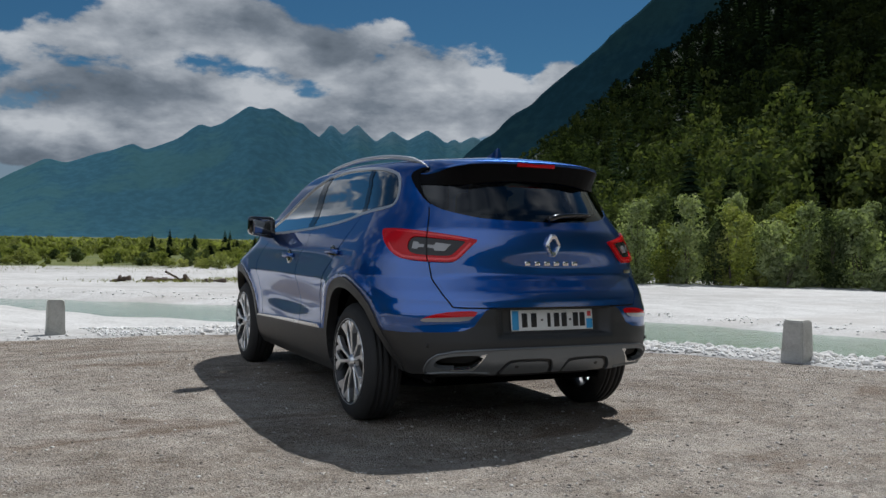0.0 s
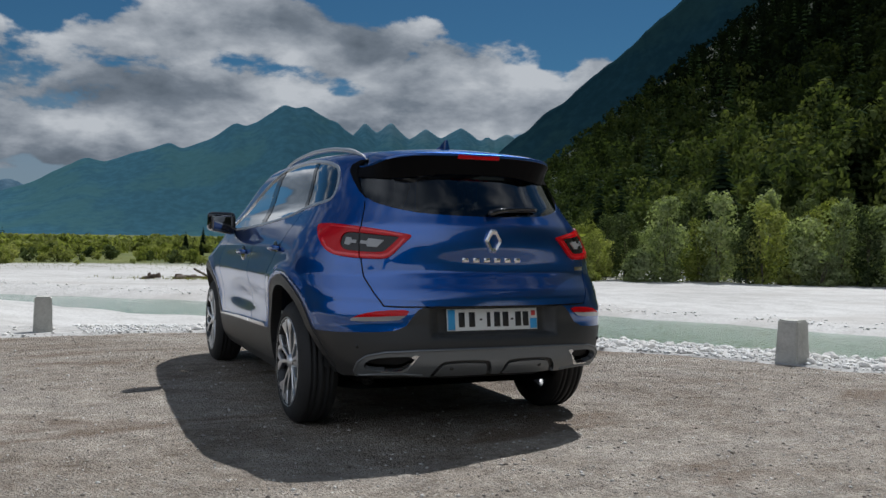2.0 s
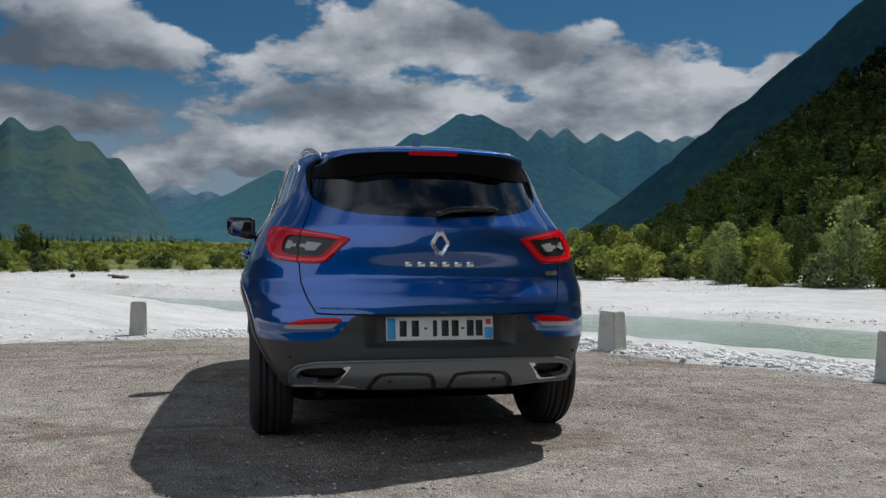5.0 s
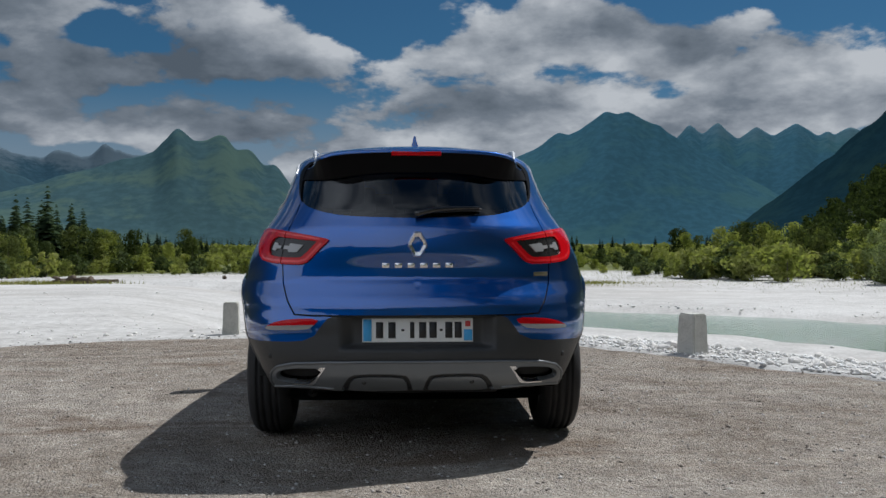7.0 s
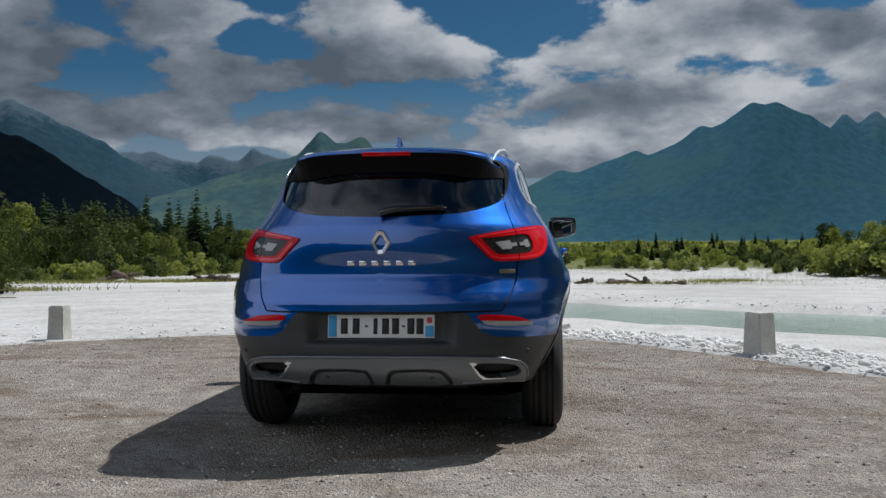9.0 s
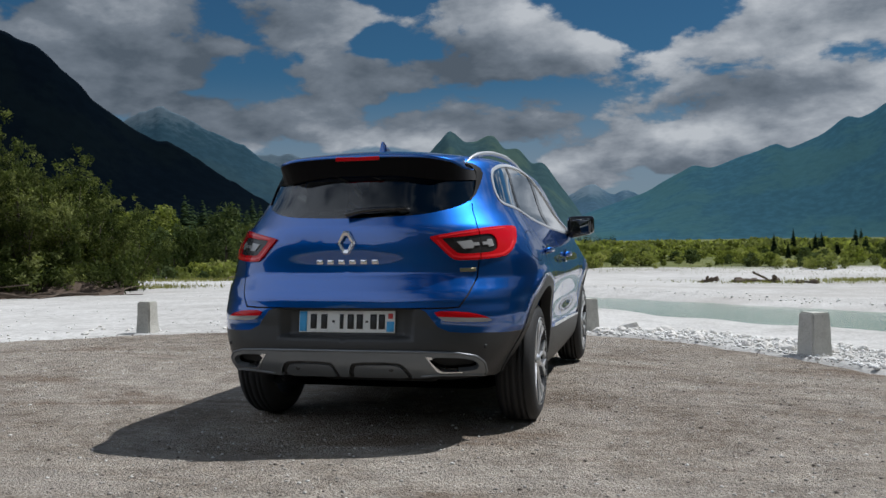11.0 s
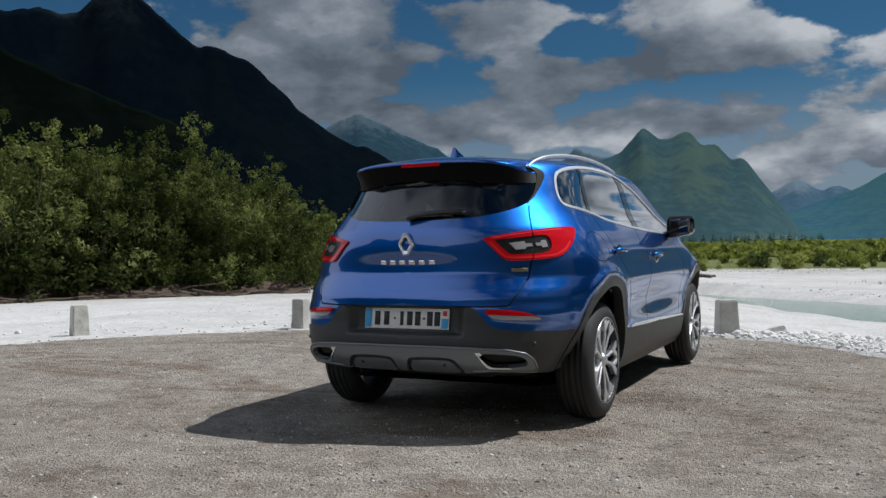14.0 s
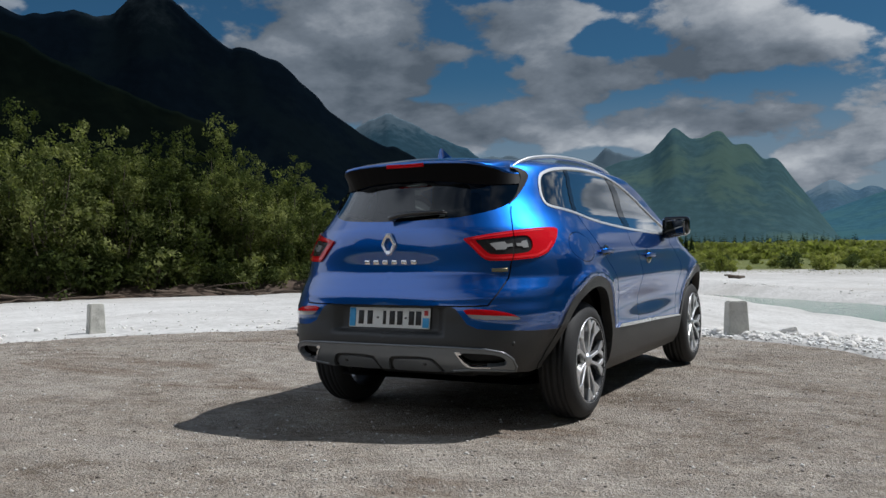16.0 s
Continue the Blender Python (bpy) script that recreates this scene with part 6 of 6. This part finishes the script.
def slope_places(count, seed, lo=84, hi=1500):
    r = np.random.default_rng(seed)
    dist = lo * (hi / lo) ** r.uniform(0, 1, count)
    az = r.uniform(20, 66, count)
    x, y = dist * np.sin(np.radians(az)), dist * np.cos(np.radians(az)) - 4.9
    perp = x * math.cos(HILL_AZ) - y * math.sin(HILL_AZ)
    z = HILL_RISE * np.maximum(perp - HILL_FOOT, 0)
    ok = (perp > HILL_FOOT - 5) & (z / dist < math.tan(radians(18)))
    s = r.uniform(.7, 1.25, count) * np.clip(.8 + dist / 700, .8, 2.4)
    return np.column_stack([x, y, s])[ok]


hill = slope_places(3000, 5, 95)
far_off = np.linalg.norm(hill[:, :2], axis=1)
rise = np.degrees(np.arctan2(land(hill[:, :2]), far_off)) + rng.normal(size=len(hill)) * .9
# leaf colour darkens with the angle seen from the lot, imitating cloud shade
for lo, hi, mat, words in ((-9, 5.0, BROADLEAF, "at the foot of the steep valley side"), (5.0, 8.5, HALF_SHADE_WOODS, "half way up the steep valley side"), (8.5, 60, SHADE_WOODS, "high on the steep valley side")):
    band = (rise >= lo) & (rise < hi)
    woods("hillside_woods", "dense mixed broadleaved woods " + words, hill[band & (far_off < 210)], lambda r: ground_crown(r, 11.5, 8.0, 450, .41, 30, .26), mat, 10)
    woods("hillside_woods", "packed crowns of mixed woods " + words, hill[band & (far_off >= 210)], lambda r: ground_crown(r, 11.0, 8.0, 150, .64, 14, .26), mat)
woods("hillside_spruces", "dark spruces scattered through the hillside woods", slope_places(420, 6, 110, 900), lambda r: conifer_cards(r, 13.0, 4.6, 13, 9), CONIFER)


def plain_places(count, seed, az0, az1, r0, r1, s0, s1):
    r = np.random.default_rng(seed)
    az, dist = r.uniform(az0, az1, count), r0 * (r1 / r0) ** r.uniform(0, 1, count)
    return np.column_stack([dist * np.sin(np.radians(az)), dist * np.cos(np.radians(az)) - 4.9, r.uniform(s0, s1, count)])


woods("valley_shrubs", "belt of green scrub across the valley meadows", plain_places(1100, 8, -30, 28, 165, 420, .7, 1.7), lambda r: ground_crown(r, 2.1, 4.6, 110, .36, 9, .34), SHRUB)
woods("valley_spruces", "packed dark spruces behind the broadleaved trees", plain_places(420, 14, -48, -19, 122, 190, .55, .95), lambda r: conifer_cards(r, 11.5, 6.0, 22, 12), CONIFER)
woods("valley_woods", "dark tree line far up the valley", plain_places(900, 9, -46, -3, 330, 640, .35, .65), lambda r: conifer_cards(r, 12.0, 7.5, 9, 8), CONIFER)


def grass_patch(name, label, spots, count, size, seed):
    """Tufts of grass blades round the spots (x, y, spread in x, in y)."""
    r = np.random.default_rng(seed)
    s = np.array(spots)
    i = r.integers(0, len(s), count)
    xy = s[i, :2] + r.normal(size=(count, 2)) * s[i, 2:4]
    z = land(xy)
    keep = z > WATER_Z + .12
    xy, z = xy[keep], z[keep]
    n = len(xy)
    h, a = size * r.uniform(.4, 1.3, n), r.uniform(0, np.pi, n)
    b = np.column_stack([np.cos(a), np.sin(a), 0 * a]) * (size * .10)
    root, tip = np.column_stack([xy, z - .03]), np.column_stack([xy + r.normal(size=(n, 2)) * size * .35, z + h])
    q = np.stack([root - b, root + b, (root + tip) / 2 + b * 1.2, tip], 1).reshape(-1, 3)
    return tagged(new(name, quads_mesh(name, q, GRASS)), label, "grass", kind="stuff")


meadow_spots = [(*polar(az, r), 7, 6) for az in range(-14, 34, 3) for r in (102 - 22 * float(sstep(az, 4, 24)), 116 - 22 * float(sstep(az, 4, 24)), 135)]
grass_patch("meadow_grass", "tall dry grass along the edge of the meadow", meadow_spots, 11000, .15, 11)
grass_patch("gravel_grass", "sparse grass tufts growing on the gravel bars", [(10, 66, 3.6, 1.2), (-27, 50, 5, 1.3), (-20, 46.5, 2.0, .9), (-33, 53, 4, 1.5), (16, 70, 2, 1), (-22, 30, 2, .8)], 5200, .22, 12)


# ---- driftwood and stones ----
def log(x, y, length, thick, turn, tilt, seed):
    r = np.random.default_rng(seed)
    t = np.linspace(-.5, .5, 14)
    line = np.column_stack([t * length, np.cumsum(r.normal(size=14)) * .03 * length / 3, np.cumsum(r.normal(size=14)) * .015 * length / 3])
    taper = 1 - .55 * (t + .5) + .12 * r.normal(size=14)
    me = tube_mesh("driftwood_log", line, thick, DRIFTWOOD, 1.0, 9, np.maximum(taper, .25))
    ob = new("driftwood_log", me)
    z = float(land(np.array([[x, y]]))[0])
    ob.matrix_world = pose(x, y, z + thick * .6 + abs(math.sin(radians(tilt))) * length * .3, 0, tilt, turn)
    return tagged(ob, "bleached brown driftwood log lying at the foot of the willows", "driftwood", "driftwood logs")


for k in range(34):
    az = -35 - 26 * (k + rng.uniform(-.3, .3)) / 33
    x, y = polar(az, rng.uniform(30.2, 31.9))
    log(x + 1.5, y, rng.uniform(1.4, 5.0), rng.uniform(.02, .06), 35 + rng.uniform(-60, 60), rng.uniform(-8, 8), 500 + k)
for x, y, n in ((-19.5, 47.5, 5), (4.5, 65.5, 2), (8.0, 66.5, 5), (11.5, 65.5, 3), (-12, 72, 3), (-29, 54, 3)):
    for k in range(n):
        log(x + rng.normal() * .9, y + rng.normal() * .5, rng.uniform(1.2, 3.2), rng.uniform(.08, .22), rng.uniform(0, 180), rng.uniform(-18, 18), 600 + k)


def soil_bank():
    """The dark undercut earth below the thicket."""
    a = np.radians(np.linspace(-68, -34, 90))
    v = []
    for k, (dr, dz) in enumerate(((-.9, -.05), (-.3, .16), (.3, .40), (1.4, .55), (4.0, .45))):
        w = .35 * smooth_noise(np.column_stack([a * 60, 0 * a + k]), .35, 21)
        r = 31.8 + dr + w
        x, y = r * np.sin(a) + 1.5, r * np.cos(a) - 4.9
        z = land(np.column_stack([x, y])) + dz + .10 * smooth_noise(np.column_stack([a * 60, 0 * a + k * 3]), .8, 22)
        v += list(zip(x, y, z))
    return tagged(new("soil_bank", raw_mesh("soil_bank", v, [f[::-1] for f in grid_faces(90, 5)], SOIL)), "dark earth bank with roots under the willows", "earth bank", kind="structure")


soil_bank()


def stone_shape(seed):
    bm = bmesh.new()
    bmesh.ops.create_icosphere(bm, subdivisions=2, radius=1)
    r = random.Random(seed)
    o = Vector((r.uniform(0, 90), r.uniform(0, 90), r.uniform(0, 90)))
    sx, sy, sz = r.uniform(.8, 1.3), r.uniform(.7, 1.0), r.uniform(.5, .75)
    for v in bm.verts:
        k = 1 + .38 * noise.noise(v.co * 1.1 + o) + .14 * noise.noise(v.co * 2.6 + o)
        v.co = Vector((v.co.x * sx * k, v.co.y * sy * k, v.co.z * sz * k))
    me = bpy.data.meshes.new("stone")
    bm.to_mesh(me)
    bm.free()
    me.materials.append(STONE)
    return me


shapes = [stone_shape(i) for i in range(7)]


def rim_place(theta, d):
    e = float(lot_edge(np.array([theta % 360]))[0])
    a = radians(theta)
    return LOT_CENTRE[0] + (e + d) * math.cos(a), LOT_CENTRE[1] + (e + d) * math.sin(a)


for k in range(290):
    theta = rng.uniform(16, 84) if k < 240 else rng.uniform(84, 150)
    d = .15 + 1.9 * rng.uniform(0, 1) ** 1.2
    x, y = rim_place(theta, d)
    s = rng.uniform(.035, .085) * (1.5 if rng.uniform() < .05 else .8) * (1 if k < 240 else .6)
    ob = new("stone", shapes[k % 7])
    ob.parent = ground
    z = float(land(np.array([[x, y]]))[0])
    ob.matrix_world = pose(x, y, z + s * .22, rng.uniform(-15, 15), rng.uniform(-15, 15), rng.uniform(0, 360)) @ Matrix.Scale(s, 4)


def scatter(name, label, xy, size, lift, mat, seed, spiky=False):
    """Small loose stones in one mesh, each a squashed octahedron."""
    r = np.random.default_rng(seed)
    n = len(xy)
    unit = np.array([(1, 0, 0), (-1, 0, 0), (0, 1, 0), (0, -1, 0), (0, 0, 1), (0, 0, -1)], float)
    p = unit[None] * r.uniform(.55, 1.25, (n, 6, 1)) * size[:, None, None] * [1, 1, .62]
    a = r.uniform(0, 6.3, n)
    c, s = np.cos(a)[:, None], np.sin(a)[:, None]
    p = np.stack([p[..., 0] * c - p[..., 1] * s, p[..., 0] * s + p[..., 1] * c, p[..., 2]], -1)
    p += np.column_stack([xy, lift + size * .15])[:, None]
    tri = np.array([(0, 2, 4), (2, 1, 4), (1, 3, 4), (3, 0, 4), (2, 0, 5), (1, 2, 5), (3, 1, 5), (0, 3, 5)])
    faces = (np.arange(n)[:, None, None] * 6 + tri[None]).reshape(-1, 3)
    me = bpy.data.meshes.new(name)
    me.vertices.add(n * 6)
    me.vertices.foreach_set("co", p.astype(np.float32).ravel())
    me.loops.add(len(faces) * 3)
    me.loops.foreach_set("vertex_index", faces.astype(np.int32).ravel())
    me.polygons.add(len(faces))
    me.polygons.foreach_set("loop_start", np.arange(0, len(faces) * 3, 3, dtype=np.int32))
    me.polygons.foreach_set("loop_total", np.full(len(faces), 3, np.int32))
    me.materials.append(mat)
    me.update(calc_edges=True)
    return tagged(new(name, me), label, "stones", kind="stuff")


def rim_scatter(count, t0, t1, d0, d1, s0, s1, seed):
    r = np.random.default_rng(seed)
    th = r.uniform(t0, t1, count)
    e = lot_edge(th % 360) + d0 + (d1 - d0) * r.uniform(0, 1, count) ** 1.15
    xy = np.column_stack([LOT_CENTRE[0] + e * np.cos(np.radians(th)), LOT_CENTRE[1] + e * np.sin(np.radians(th))])
    size = s0 * (s1 / s0) ** (r.uniform(0, 1, count) ** 1.6)
    z = land(xy)
    ok = z > WATER_Z - .1
    return xy[ok], size[ok], z[ok]


xy, size, z = rim_scatter(15000, 10, 92, .04, 6.5, .010, .042, 31)
scatter("rim_stones", "white limestone cobbles heaped along the rim of the lot", xy, size, z, STONE, 32)
xy, size, z = rim_scatter(6000, 8, 92, 1.5, 16, .020, .060, 45)
scatter("slope_stones", "pale stones strewn down the bank towards the water", xy, size, z, STONE, 46)
xy, size, z = rim_scatter(1300, 80, 165, .05, 26, .010, .032, 33)
scatter("bar_stones", "scattered pale cobbles on the gravel flat", xy, size, z, STONE, 34)
xy, size, z = rim_scatter(220, 20, 130, 22, 70, .03, .10, 35)
scatter("shore_stones", "pale stones lying along the far gravel bars", xy, size, z, STONE, 36)


def bank_cobbles(count, seed):
    """Cobbles washed up along the far bank of the river."""
    r = np.random.default_rng(seed)
    k = r.integers(2, len(RIVER) - 2, count)
    t = r.uniform(0, 1, count)[:, None]
    a, b = RIVER[k], RIVER[k + 1]
    d = (b - a) / np.linalg.norm(b - a, axis=1, keepdims=True)
    xy = a + (b - a) * t + np.column_stack([d[:, 1], -d[:, 0]]) * (5.6 + 4.0 * r.uniform(0, 1, count) ** 1.8)[:, None]
    return xy, .03 * (.12 / .03) ** (r.uniform(0, 1, count) ** 2.2), land(xy)


scatter("bank_cobbles", "pale cobbles washed up along the river's far bank", *bank_cobbles(800, 37), STONE, 38)
r2 = np.random.default_rng(41)
xy = np.column_stack([r2.uniform(-9, 7, 52000), -4.6 + 11 * r2.uniform(0, 1, 52000) ** 1.4])
d, _ = beyond_edge(xy)
keep = d < .15
xy, d = xy[keep], d[keep]
xy = xy[smooth_noise(xy, .7, 44) + r2.uniform(-.9, .9, len(xy)) > -.25]
d, _ = beyond_edge(xy)
zz = -.10 * sstep(d, -3.2, -.4) + (.010 * smooth_noise(xy, .8, 7) + .006 * smooth_noise(xy, 3.5, 8)) * sstep(np.abs(d), 0, 3)
GRIT = material("loose_grit", lambda g: bsdf(g, base=g.ramp(g.add("ShaderNodeNewGeometry").outputs["Random Per Island"], (0.0, (0.13, 0.11, 0.095)), (0.35, (0.30, 0.27, 0.24)), (0.75, (0.46, 0.43, 0.40)), (1.0, (0.78, 0.76, 0.73))), rough=0.92, spec=0.25))
scatter("lot_grit", "loose grey and white grit strewn over the lot", xy, .0035 * (.015 / .0035) ** (r2.uniform(0, 1, len(xy)) ** 1.8), zz, GRIT, 42)
